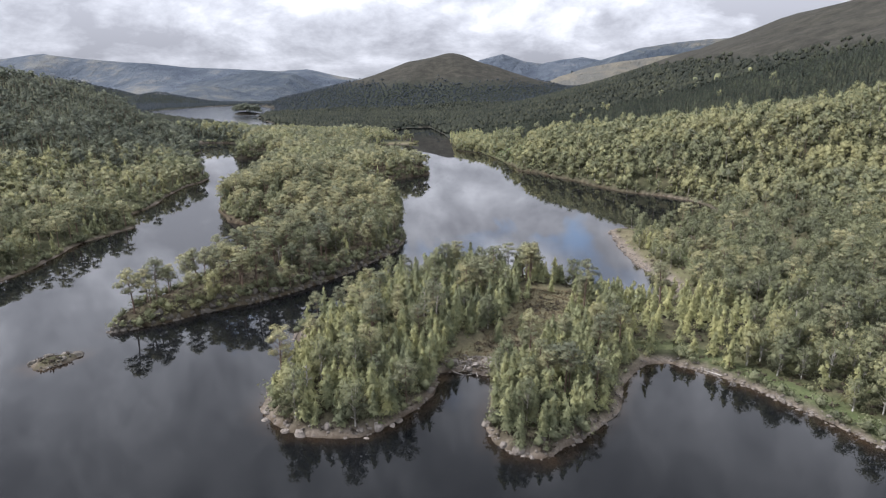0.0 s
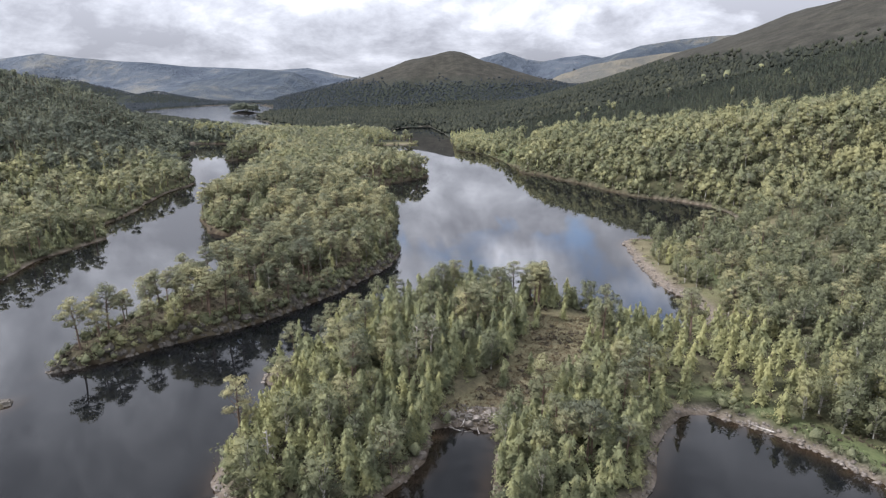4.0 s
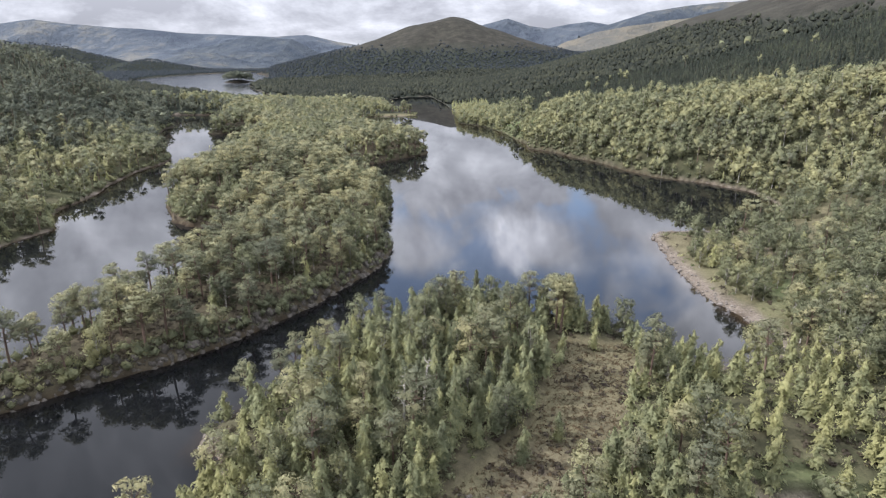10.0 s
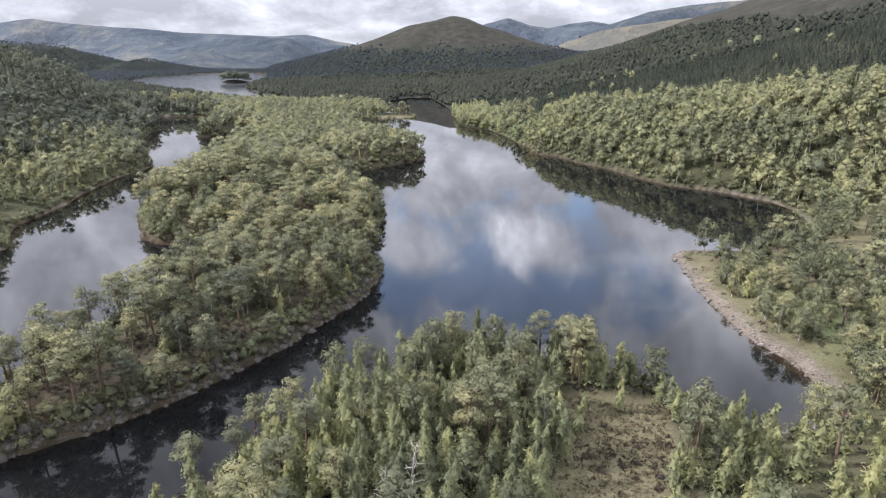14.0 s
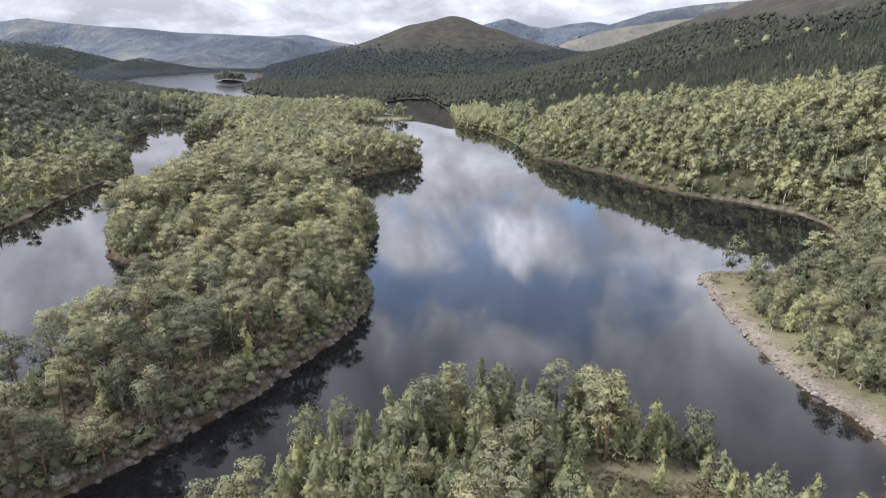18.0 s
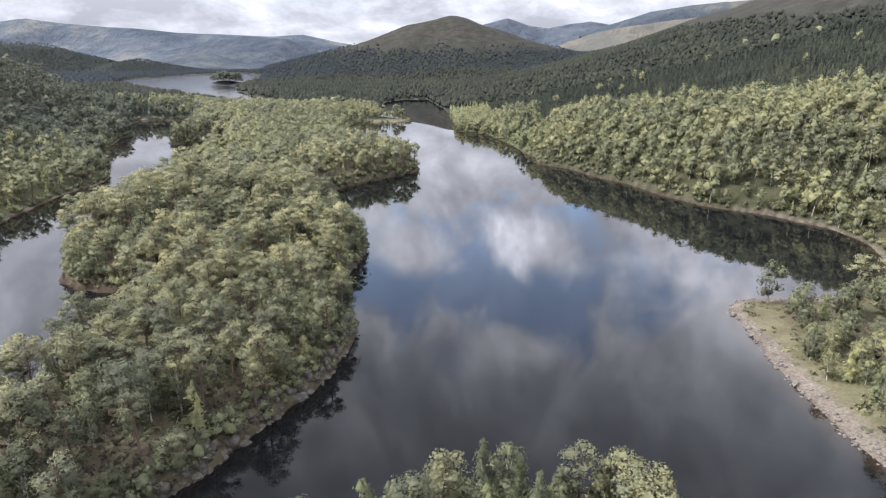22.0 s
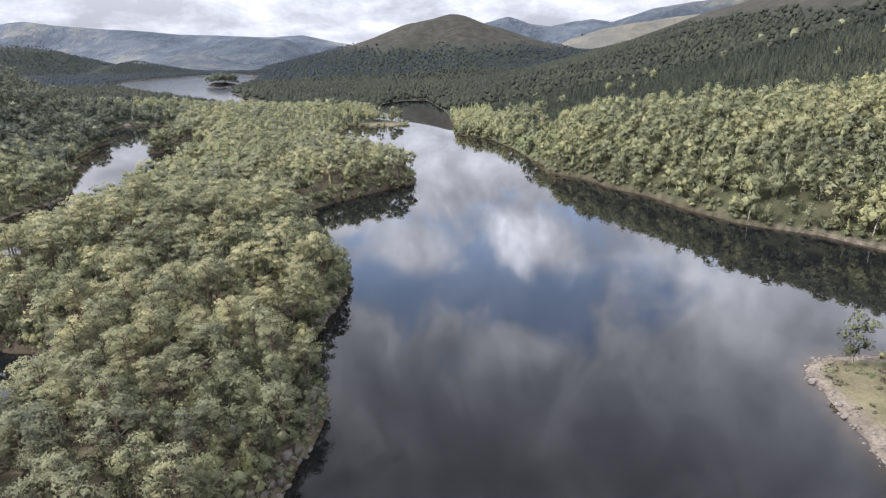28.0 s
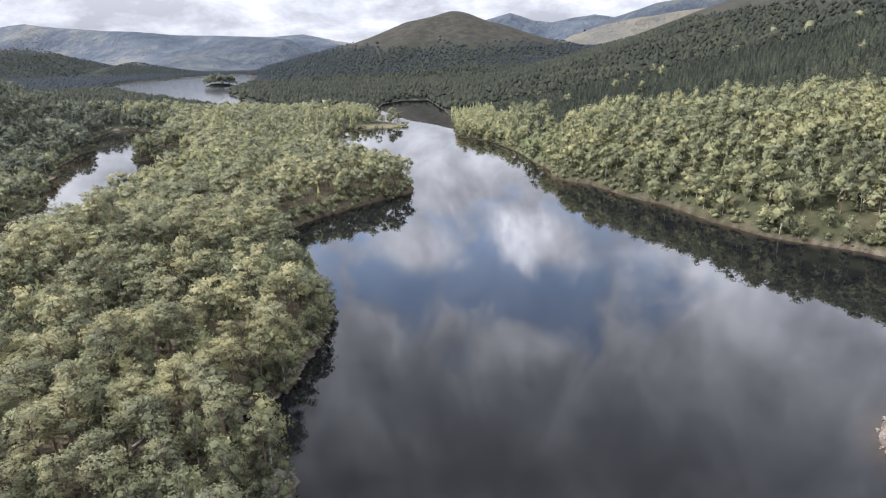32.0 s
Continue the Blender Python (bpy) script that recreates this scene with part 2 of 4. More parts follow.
# ---- the plan: shorelines, walked with the water on one side ----
SHORE_SOUTH_EAST = [(300, -800), (220, -300), (160, -80), (125, 20), (100, 70), (84, 98), (78, 110), (71, 122), (63, 130), (56, 136)]
SHORE_HEADLAND = [(50, 136), (40, 122), (36, 112), (27, 102), (21, 98), (18, 95), (11, 97), (8, 101), (8, 108), (10, 122), (14, 131), (10, 129),
                  (3, 131), (-3, 130), (-4, 118), (-7, 113), (-12, 107), (-17, 103), (-24, 102), (-31, 103), (-36, 106), (-41, 112), (-41, 122),
                  (-38, 135), (-36, 146), (-43, 150), (-43, 154), (-38, 162), (-32, 172), (-25, 183), (-18, 194), (-6, 201), (10, 206), (25, 206),
                  (36, 203), (43, 198), (47, 190), (49, 182)]
SHORE_EAST = [(60, 178), (72, 182), (79, 188), (80, 200), (75, 221), (75, 236), (76, 250), (79, 277), (84, 284), (90, 286), (105, 285), (122, 291),
              (135, 297), (147, 311), (156, 335), (156, 353), (142, 376), (120, 393), (108, 415), (100, 440), (87, 460), (78, 484), (61, 501),
              (63, 525), (58, 550), (53, 590), (38, 638), (14, 668), (11, 740), (10, 800), (0, 900), (-12, 981), (-26, 1069)]
SHORE_NORTH = [(-60, 1060), (-85, 1000), (-78, 900), (-70, 800), (-34, 757), (-33, 742), (-60, 736), (-87, 731), (-88, 690), (-84, 642), (-80, 600)]
SHORE_ISLE = [(-70, 560), (-45, 530), (-22, 505), (-13, 482), (-14, 474), (-22, 463), (-35, 448), (-55, 422), (-60, 405), (-52, 385), (-38, 360), (-26, 336),
              (-25, 324), (-28, 296), (-36, 287), (-30, 278), (-20, 270), (-20, 252), (-24, 238), (-31, 224), (-37, 212), (-46, 199), (-52, 190), (-63, 179),
              (-72, 173), (-86, 160), (-97, 154), (-99, 163), (-92, 178), (-85, 195), (-81, 215), (-78, 235), (-73, 252), (-73, 264), (-76, 274), (-82, 284), (-92, 289)]
SHORE_ISLE_WEST = [(-104, 291), (-112, 297), (-118, 308), (-128, 326), (-134, 346), (-138, 372), (-137, 400), (-142, 445), (-148, 503), (-150, 540), (-158, 572), (-180, 590), (-196, 583), (-205, 582),
                   (-211, 592), (-208, 612), (-210, 640), (-226, 680), (-240, 715), (-256, 740)]
SHORE_WEST = [(-272, 752), (-314, 754), (-302, 690), (-276, 655), (-262, 637), (-262, 615), (-244, 558), (-224, 530), (-222, 512), (-206, 496), (-208, 486), (-190, 466), (-184, 455), (-180, 440), (-184, 412), (-180, 372), (-174, 349),
              (-173, 315), (-166, 300), (-156, 286), (-160, 272), (-164, 255), (-160, 216), (-162, 195), (-172, 150), (-192, 80), (-230, -50), (-300, -400), (-300, -800)]
FAR_LOCH = [(-224, 985), (-300, 1100), (-389, 1279), (-445, 1420), (-470, 1600), (-520, 1850), (-600, 2100), (-700, 2300), (-730, 2520), (-800, 2480), (-860, 2200),
            (-880, 1900), (-840, 1680), (-792, 1600), (-690, 1470), (-560, 1300), (-450, 1180), (-370, 1080), (-290, 985), (-245, 965)]
ISLET = [(-105.5, 133), (-104, 136.5), (-100, 138.8), (-97, 140.5), (-96.5, 138), (-98.5, 133.5), (-101.5, 130.5)]
FAR_ISLE = [(-560, 1590), (-535, 1605), (-500, 1600), (-478, 1585), (-490, 1570), (-530, 1566)]
CLEARING = [(23, 188), (44, 185), (42, 172), (36, 160), (30, 146), (21, 133), (17, 131), (3, 130), (-3, 133), (6, 142), (15, 154), (20, 166)]

SHORES = [("east", SHORE_SOUTH_EAST), ("headland", SHORE_HEADLAND), ("east", SHORE_EAST), ("north", SHORE_NORTH), ("isle", SHORE_ISLE),
          ("isle", SHORE_ISLE_WEST), ("west", SHORE_WEST)]
KINDS = ["east", "headland", "north", "isle", "west", "islet"]


def segments():
    out = []
    ring = [(p, kind) for kind, line in SHORES for p in line]
    for i, (p, kind) in enumerate(ring):
        out.append((p, ring[(i + 1) % len(ring)][0], kind))
    for loop, kind in ((FAR_LOCH, "north"), (ISLET, "islet"), (FAR_ISLE, "islet")):
        for i, p in enumerate(loop):
            out.append((p, loop[(i + 1) % len(loop)], kind))
    return out


SEGMENTS = segments()
SEG_A = np.array([s[0] for s in SEGMENTS], float)
SEG_B = np.array([s[1] for s in SEGMENTS], float)
SEG_K = np.array([KINDS.index(s[2]) for s in SEGMENTS])


def lattice(ix, iy, seed):
    h = (ix.astype(np.int64) * 374761393 + iy.astype(np.int64) * 668265263 + seed * 974634533) & 0xFFFFFFFF
    h = ((h ^ (h >> 13)) * 1274126177) & 0xFFFFFFFF
    return ((h ^ (h >> 16)) & 0xFFFF) / 65535.0


def fbm(x, y, size, octaves=4, seed=0):
    """Smooth noise between about -1 and 1, with its largest swells of that size in metres."""
    total, amp, norm = np.zeros(np.shape(x)), 1.0, 0.0
    for k in range(octaves):
        u, v = np.asarray(x) / size + 17.3 * k, np.asarray(y) / size - 9.1 * k
        iu, iv = np.floor(u), np.floor(v)
        fu, fv = u - iu, v - iv
        fu, fv = fu * fu * (3 - 2 * fu), fv * fv * (3 - 2 * fv)
        a, b = lattice(iu, iv, seed + k), lattice(iu + 1, iv, seed + k)
        c, d = lattice(iu, iv + 1, seed + k), lattice(iu + 1, iv + 1, seed + k)
        total += amp * (2 * ((a + (b - a) * fu) * (1 - fv) + (c + (d - c) * fu) * fv) - 1)
        norm += amp
        amp, size = amp * 0.5, size * 0.5
    return total / norm


def step(v, a, b):
    k = np.clip((v - a) / (b - a), 0, 1)
    return k * k * (3 - 2 * k)


def inside(x, y, loop):
    hit = np.zeros(x.shape, bool)
    for (ax, ay), (bx, by) in zip(loop, loop[1:] + loop[:1]):
        if ay != by:
            hit ^= ((ay > y) != (by > y)) & (x < (bx - ax) * (y - ay) / (by - ay) + ax)
    return hit


MAIN_RING = [p for _, line in SHORES for p in line]


def shore(x, y):
    """How far inland each place lies (under water: negative), and how much it belongs to each kind of shore."""
    near = np.full((len(x), len(KINDS)), 1e9)
    for first in range(0, len(x), 20000):
        cut = slice(first, first + 20000)
        px, py = x[cut, None], y[cut, None]
        dx, dy = SEG_B[:, 0] - SEG_A[:, 0], SEG_B[:, 1] - SEG_A[:, 1]
        k = np.clip(((px - SEG_A[:, 0]) * dx + (py - SEG_A[:, 1]) * dy) / (dx * dx + dy * dy), 0, 1)
        d = np.hypot(px - SEG_A[:, 0] - k * dx, py - SEG_A[:, 1] - k * dy)
        for i in range(len(KINDS)):
            near[cut, i] = d[:, SEG_K == i].min(1)
    least = near.min(1)
    share = np.exp(-(near - least[:, None]) / 12.0)
    share /= share.sum(1)[:, None]
    wet = (inside(x, y, MAIN_RING) & ~inside(x, y, ISLET)) | (inside(x, y, FAR_LOCH) & ~inside(x, y, FAR_ISLE))
    return np.where(wet, -least, least), share


def from_track(x, y):
    """Plan distance from the flight line."""
    return np.hypot(x - 2, y - np.clip(y, 0, 190))


# Crest lines: x, y and height in metres, how far the flank reaches, and how it sags.
RIDGES = [
    ([(950, 600, 258), (800, 1100, 230), (806, 1300, 224), (828, 1500, 217), (852, 1700, 202), (798, 1850, 181), (758, 2000, 152), (697, 2200, 106), (610, 2400, 56), (560, 2650, 20)], 850, 1.45),
    ([(60, 575, 2), (105, 545, 5), (150, 505, 6), (210, 475, 5), (290, 415, 11), (400, 330, 27)], 120, 1.1),
    ([(-600, 100, 95), (-480, 450, 84), (-420, 600, 62), (-365, 710, 33), (-355, 780, 7), (-360, 860, 2)], 300, 1.1),
    ([(-485, 1720, 4), (-418, 2000, 22), (-328, 2150, 70), (-218, 2250, 114), (-95, 2300, 158), (31, 2300, 185), (134, 2250, 152), (233, 2200, 98), (308, 2150, 52), (420, 2200, 40)], 800, 1.6),
    ([(-2400, 2600, 150), (-1800, 2600, 112), (-1600, 2600, 104), (-1463, 2600, 70), (-1316, 2600, 26), (-1225, 2600, 46), (-1120, 2600, 22), (-1000, 2600, 2)], 420, 1.2),
]


def hills(x, y):
    total = np.zeros(x.shape)
    for line, reach, sag in RIDGES:
        best, peak = np.zeros(x.shape), max(p[2] for p in line)
        for (ax, ay, az), (bx, by, bz) in zip(line, line[1:]):
            dx, dy = bx - ax, by - ay
            k = np.clip(((x - ax) * dx + (y - ay) * dy) / (dx * dx + dy * dy), 0, 1)
            d = np.hypot(x - ax - k * dx, y - ay - k * dy)
            d = np.sqrt(d * d + (0.04 * reach) ** 2) - 0.04 * reach
            crest = az + (bz - az) * k
            best = np.maximum(best, crest * np.clip(1 - d / (reach * (0.25 + 0.75 * crest / peak)), 0, 1) ** sag)
        total = (total ** 4 + best ** 4) ** 0.25
    return total


def land(x, y):
    """Height of the ground, the way inland and the shares of the kinds of shore."""
    s, share = shore(x, y)
    s = s + 1.1 * fbm(x, y, 9, 3, 5) * np.clip(1 - np.abs(s) / 40, 0, 1)
    east, head, north, isle, west, islet = share.T
    dry = np.clip(s, 0, None)
    islet_only = islet > 0.5
    steep = np.clip(isle + 0.75 * head + islet + 0.3 * west, 0, 1)
    bank = steep * np.where(islet_only, np.where(y > 500, 9.0, 1.8), 2.8 + 0.6 * isle + 1.2 * fbm(x, y, 16, 3, 9)) * (1 - np.exp(-dry / np.where(islet_only & (y > 500), 8.0, 1.6 - 0.4 * isle))) + (1 - steep) * (0.10 * np.minimum(dry, 12))
    hump = isle * 5.0 * (1 - np.exp(-dry / 14)) + head * 2.0 * (1 - np.exp(-dry / 14)) + east * 7 * (1 - np.exp(-dry / 90)) \
        + west * 9 * (1 - np.exp(-dry / 50)) + north * 5 * (1 - np.exp(-dry / 60))
    knoll = east * step(y, 330, 400) * (1 - step(y, 570, 640))
    hump += 21 * knoll * (1 - np.exp(-dry / 22))
    hump *= 1 - 0.75 * (west + north) * step(y, 700, 745) * step(-x, 120, 200)
    hump += isle * 9 * np.exp(-((x + 86) ** 2 + (y - 343) ** 2) / 26 ** 2)
    high = hills(x, y) * step(s, -6, 75)
    rough = fbm(x, y, 26, 4, 2) * np.minimum(dry * 0.1, 1.3) + fbm(x, y, 240, 4, 3) * np.minimum(high * 0.13, 12)
    top = bank + hump + high + rough
    clear = inside(x, y, CLEARING)
    top = np.where(clear & (top > 1.5), 1.5 + 0.35 * (top - 1.5), top)
    return np.where(s > 0, top, np.maximum(0.42 * s, -9.0)), s, share, high


# ---- mesh helpers ----
def mesh_of(name, verts, quads=None, tris=None, smooth=False, soft=None):
    """A mesh from arrays of corners and faces."""
    me = bpy.data.meshes.new(name)
    verts = np.asarray(verts, np.float32)
    quads = np.zeros((0, 4), np.int32) if quads is None else np.asarray(quads, np.int32)
    tris = np.zeros((0, 3), np.int32) if tris is None else np.asarray(tris, np.int32)
    me.vertices.add(len(verts))
    me.vertices.foreach_set("co", verts.ravel())
    me.loops.add(4 * len(quads) + 3 * len(tris))
    me.loops.foreach_set("vertex_index", np.concatenate([quads.ravel(), tris.ravel()]).astype(np.int32))
    me.polygons.add(len(quads) + len(tris))
    starts = np.concatenate([4 * np.arange(len(quads)), 4 * len(quads) + 3 * np.arange(len(tris))]).astype(np.int32)
    me.polygons.foreach_set("loop_start", starts)
    me.update(calc_edges=True)
    if smooth:
        me.polygons.foreach_set("use_smooth", np.ones(len(me.polygons), bool))
    if soft is not None:
        me.normals_split_custom_set_from_vertices(np.asarray(soft, np.float32))
    return me


def part(name, me, mat, parent, label=""):
    ob = new(name, me)
    if not me.materials:
        me.materials.append(mat)
    ob.parent = parent
    return tagged(ob, label) if label else ob


# ---- ground and water ----
def lines(first, last, pitch, low, high, growth):
    middle = np.arange(first, last + pitch, pitch)
    down, up, size = [], [], pitch
    while (down[-1] if down else first) > low:
        size *= growth
        down.append((down[-1] if down else first) - size)
    size = pitch
    while (up[-1] if up else last + pitch) < high:
        size *= growth
        up.append((up[-1] if up else middle[-1]) + size)
    return np.concatenate([down[::-1], middle, up])


def build_ground():
    gx = np.concatenate([lines(-360, -190, 4.0, -4900, -191, 1.10)[:-1], np.arange(-190, 171, 2.2), lines(173, 200, 4.0, 172, 4900, 1.10)])
    gy = np.concatenate([lines(88, 90, 2.2, -1600, 89, 1.12)[:-1], np.arange(90, 401, 2.2), lines(403, 800, 4.0, 402, 4950, 1.05)])
    gx, gy = np.unique(gx), np.unique(gy)
    x, y = np.meshgrid(gx, gy)
    x, y = x.ravel(), y.ravel()
    z, s, share, high = land(x, y)
    n = len(gx)
    cell = (np.arange(len(gy) - 1)[:, None] * n + np.arange(n - 1)).ravel()
    me = mesh_of("ground", np.stack([x, y, z], 1), np.stack([cell, cell + 1, cell + n + 1, cell + n], 1), smooth=True)
    east, head, north, isle, west, islet = share.T
    wobble = fbm(x, y, 14, 4, 21)
    beach = east * np.exp(-(((x - 80) / 45) ** 2 + ((y - 225) / 75) ** 2))
    stone = 1 - step(s + 1.2 * wobble, 0.3 - 0.7 * isle + 0.7 * head + 0.4 * (y < 560) * east + 3.0 * beach, 1.2 - 0.5 * isle + 1.0 * head + 0.8 * east + 4.5 * beach)
    stone = stone * (1 - 0.7 * east * step(y, 360, 400))
    stone = stone * (1 - 0.9 * step(isle, 0.3, 0.7))
    heath = np.clip(isle * 0.8 + 0.3 * head + 0.25 * step(wobble, 0.0, 0.4), 0, 1)
    heath = np.clip(heath + 1.1 * east * np.exp(-(((x - 106) / 36) ** 2 + ((y - 258) / 44) ** 2)) * step(wobble, -0.25, 0.2), 0, 1)
    clear = inside(x, y, CLEARING)
    heath = np.where(clear, 1.0, heath)
    grass = beach * step(9 + 7 * wobble - np.abs(s - 9), 0, 6) + 0.8 * np.exp(-(((x - 162) / 26) ** 2 + ((y - 305) / 26) ** 2)) + 0.9 * np.exp(-(((x - 144) / 24) ** 2 + ((y - 268) / 46) ** 2)) + north * (1 - step(s, 6, 16)) * np.exp(-((y - 742) / 25.0) ** 2)
    fern = np.clip(1.3 * np.exp(-(((x - 66) / 17) ** 2 + ((y - 590) / 38) ** 2)) + 0.9 * np.exp(-(((x - 96) / 11) ** 2 + ((y - 222) / 22) ** 2)) * (0.6 + wobble) + 0.8 * east * (y < 145) * np.exp(-((s - 5.5) / 2.6) ** 2), 0, 1)
    grass = np.clip(grass, 0, 1)
    grass = np.where(clear, np.clip(0.75 + 0.8 * wobble, 0.2, 1), grass)
    # wood darkens the ground with distance from the track, for shade in far woods.
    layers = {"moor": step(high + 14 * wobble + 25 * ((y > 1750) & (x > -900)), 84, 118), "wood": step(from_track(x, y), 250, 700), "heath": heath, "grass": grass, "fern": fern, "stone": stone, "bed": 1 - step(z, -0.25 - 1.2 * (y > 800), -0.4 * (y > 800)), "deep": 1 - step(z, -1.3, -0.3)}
    for name, values in layers.items():
        me.attributes.new(name, "FLOAT", "POINT").data.foreach_set("value", np.asarray(values, np.float32))
    me.materials.append(GROUND)
    tagged(new("ground", me), "heather, grass and stony shore rising to moorland hills darkened for cloud shadow", "ground", kind="structure")


build_ground()
STILL = "still dark peaty loch water mirroring sky and trees"


def sheet_of_water(gx, gy, mat, label, shoals=0.0):
    x, y = np.meshgrid(gx, gy)
    x, y = x.ravel(), y.ravel()
    n = len(gx)
    cell = (np.arange(len(gy) - 1)[:, None] * n + np.arange(n - 1)).ravel()
    me = mesh_of("water", np.stack([x, y, 0 * x], 1), np.stack([cell, cell + 1, cell + n + 1, cell + n], 1))
    away, share = shore(x, y)
    me.attributes.new("shallow", "FLOAT", "POINT").data.foreach_set("value", (shoals * step(away, -4.5, 0.5) * (1 - 0.85 * share[:, 3] - 0.3 * share[:, 1])).astype(np.float32))
    me.materials.append(mat)
    tagged(new("water", me), label, "water", kind="structure")


sheet_of_water(lines(-170, 160, 3.0, -4900, 4900, 1.6), np.append(lines(90, 400, 3.0, -1600, 800, 1.4), 860), WATER, STILL, 1.0)
sheet_of_water(np.array([-160.0, 200, 4900]), np.array([860.0, 1100, 3000]), WATER, STILL)
sheet_of_water(np.array([-4900.0, -900, -160]), np.array([860.0, 1800, 3000]), RUFFLED, "wind-ruffled silvery water of the farther loch")

# ---- far mountains ----
def mountain(crest, foot_front, foot_back, mat, seed, label):
    """A hazy far range: its crest line, and how far its feet reach towards the loch and away from it."""
    pts = np.array(crest, float)
    along = np.concatenate([[0], np.cumsum(np.hypot(np.diff(pts[:, 0]), np.diff(pts[:, 1])))])
    u = np.linspace(0, along[-1], 130)
    cx, cy, cz = (np.interp(u, along, pts[:, i]) for i in range(3))
    cz = cz + 5 * fbm(u, u * 0, 160, 4, seed)
    v = np.concatenate([np.linspace(-1, 0, 30), np.linspace(0, 1, 8)[1:]])
    uu, vv = np.meshgrid(np.arange(len(u)), v)
    out = np.where(vv < 0, vv * foot_front, vv * foot_back)
    x, y = cx[uu], cy[uu] + out
    fall = np.where(vv < 0, (1 + vv) ** 1.25, 1 - vv)
    z = cz[uu] * fall + 0.42 * cz[uu] * fbm(x, y * 0.6, 420, 5, seed + 3) * 4 * fall * (1 - fall) - 12 * (np.abs(vv) >= 1)
    n = len(u)
    cell = (np.arange(len(v) - 1)[:, None] * n + np.arange(n - 1)).ravel()
    me = mesh_of("mountain", np.stack([x.ravel(), y.ravel(), z.ravel()], 1), np.stack([cell, cell + 1, cell + n + 1, cell + n], 1), smooth=True)
    me.materials.append(mat)
    tagged(new("mountain", me), label, "mountain", "far mountains", "structure")


# Haze, sunlit patches and shadows are put into these two materials' colours.
BLUE_FAR = far_material("haze_tinted_blue_hillside", (0.044, 0.054, 0.070), (0.068, 0.079, 0.094), (0.112, 0.112, 0.104))
BLUE_NEAR = far_material("haze_tinted_slate_hillside", (0.034, 0.044, 0.058), (0.054, 0.063, 0.073), (0.100, 0.096, 0.082))
TAWNY = far_material("tawny_hillside", (0.085, 0.084, 0.076), (0.120, 0.110, 0.086), (0.150, 0.135, 0.098))
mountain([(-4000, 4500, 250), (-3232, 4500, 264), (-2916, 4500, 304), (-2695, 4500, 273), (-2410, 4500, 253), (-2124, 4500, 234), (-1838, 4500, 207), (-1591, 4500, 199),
          (-1178, 4500, 186), (-991, 4500, 200), (-766, 4500, 149), (-601, 4500, 125), (-200, 4500, 60)], 900, 300, BLUE_FAR, 31, "long mountain range tinted blue-grey for haze")
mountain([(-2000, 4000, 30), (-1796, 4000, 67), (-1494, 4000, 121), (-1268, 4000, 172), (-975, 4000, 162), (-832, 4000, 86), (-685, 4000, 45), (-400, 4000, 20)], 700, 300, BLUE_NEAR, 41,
         "rounded mountain tinted slate-blue for haze, with painted sunlit patches")
mountain([(-1700, 3300, 10), (-1517, 3300, 34), (-1359, 3300, 73), (-1237, 3300, 76), (-1117, 3300, 54), (-1027, 3300, 30), (-900, 3300, 4)], 420, 200, BLUE_NEAR, 81, "low wooded spur beyond the farther loch, tinted slate-blue for haze")
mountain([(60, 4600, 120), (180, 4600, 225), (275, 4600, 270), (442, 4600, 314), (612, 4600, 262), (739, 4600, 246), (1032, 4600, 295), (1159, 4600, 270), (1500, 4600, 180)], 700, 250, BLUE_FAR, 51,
         "pointed mountains with scree, tinted blue-grey for haze")
mountain([(900, 4300, 190), (1084, 4300, 254), (1352, 4300, 336), (1622, 4300, 374), (1816, 4300, 392), (2125, 4300, 411), (2600, 4200, 380)], 700, 250, BLUE_NEAR, 61, "mountain shoulder tinted slate-blue for haze")
mountain([(400, 3800, 30), (616, 3800, 87), (719, 3800, 138), (891, 3800, 189), (1166, 3800, 239), (1441, 3800, 272), (1800, 3700, 290)], 700, 250, TAWNY, 71, "tawny sunlit grass mountain slope")


# ---- trees ----
def joined(pieces):
    """Corners, faces and, where there are any, shading normals of several pieces as one."""
    verts, faces, soft, base = [], [], [], 0
    for v, f, *n in pieces:
        verts.append(v)
        faces.append(f + base)
        soft += n
        base += len(v)
    return (np.concatenate(verts), np.concatenate(faces), *([np.concatenate(soft)] if soft else []))


def cards(rng, centre, normal, soft, length, width, along=None):
    """Small leaf sprays: slim triangles at the centres, facing the normals, with the shading normals given."""
    n = len(centre)
    normal = normal / np.linalg.norm(normal, axis=1)[:, None]
    side = rng.normal(size=(n, 3)) if along is None else along + 0.35 * rng.normal(size=(n, 3))
    side = side - (side * normal).sum(1)[:, None] * normal
    side /= np.linalg.norm(side, axis=1)[:, None] + 1e-9
    over = np.cross(normal, side)
    a = (length * rng.uniform(0.7, 1.3, n))[:, None]
    b = (width * rng.uniform(0.7, 1.3, n))[:, None]
    v = np.stack([centre - side * a * 0.7 + over * b, centre - side * a * 0.7 - over * b, centre + side * a], 1).reshape(-1, 3)
    soft = soft / (np.linalg.norm(soft, axis=1)[:, None] + 1e-9) + 0.36 * rng.normal(size=(n, 3))
    soft /= np.linalg.norm(soft, axis=1)[:, None]
    return v, np.arange(3 * n).reshape(n, 3), np.repeat(soft, 3, 0)


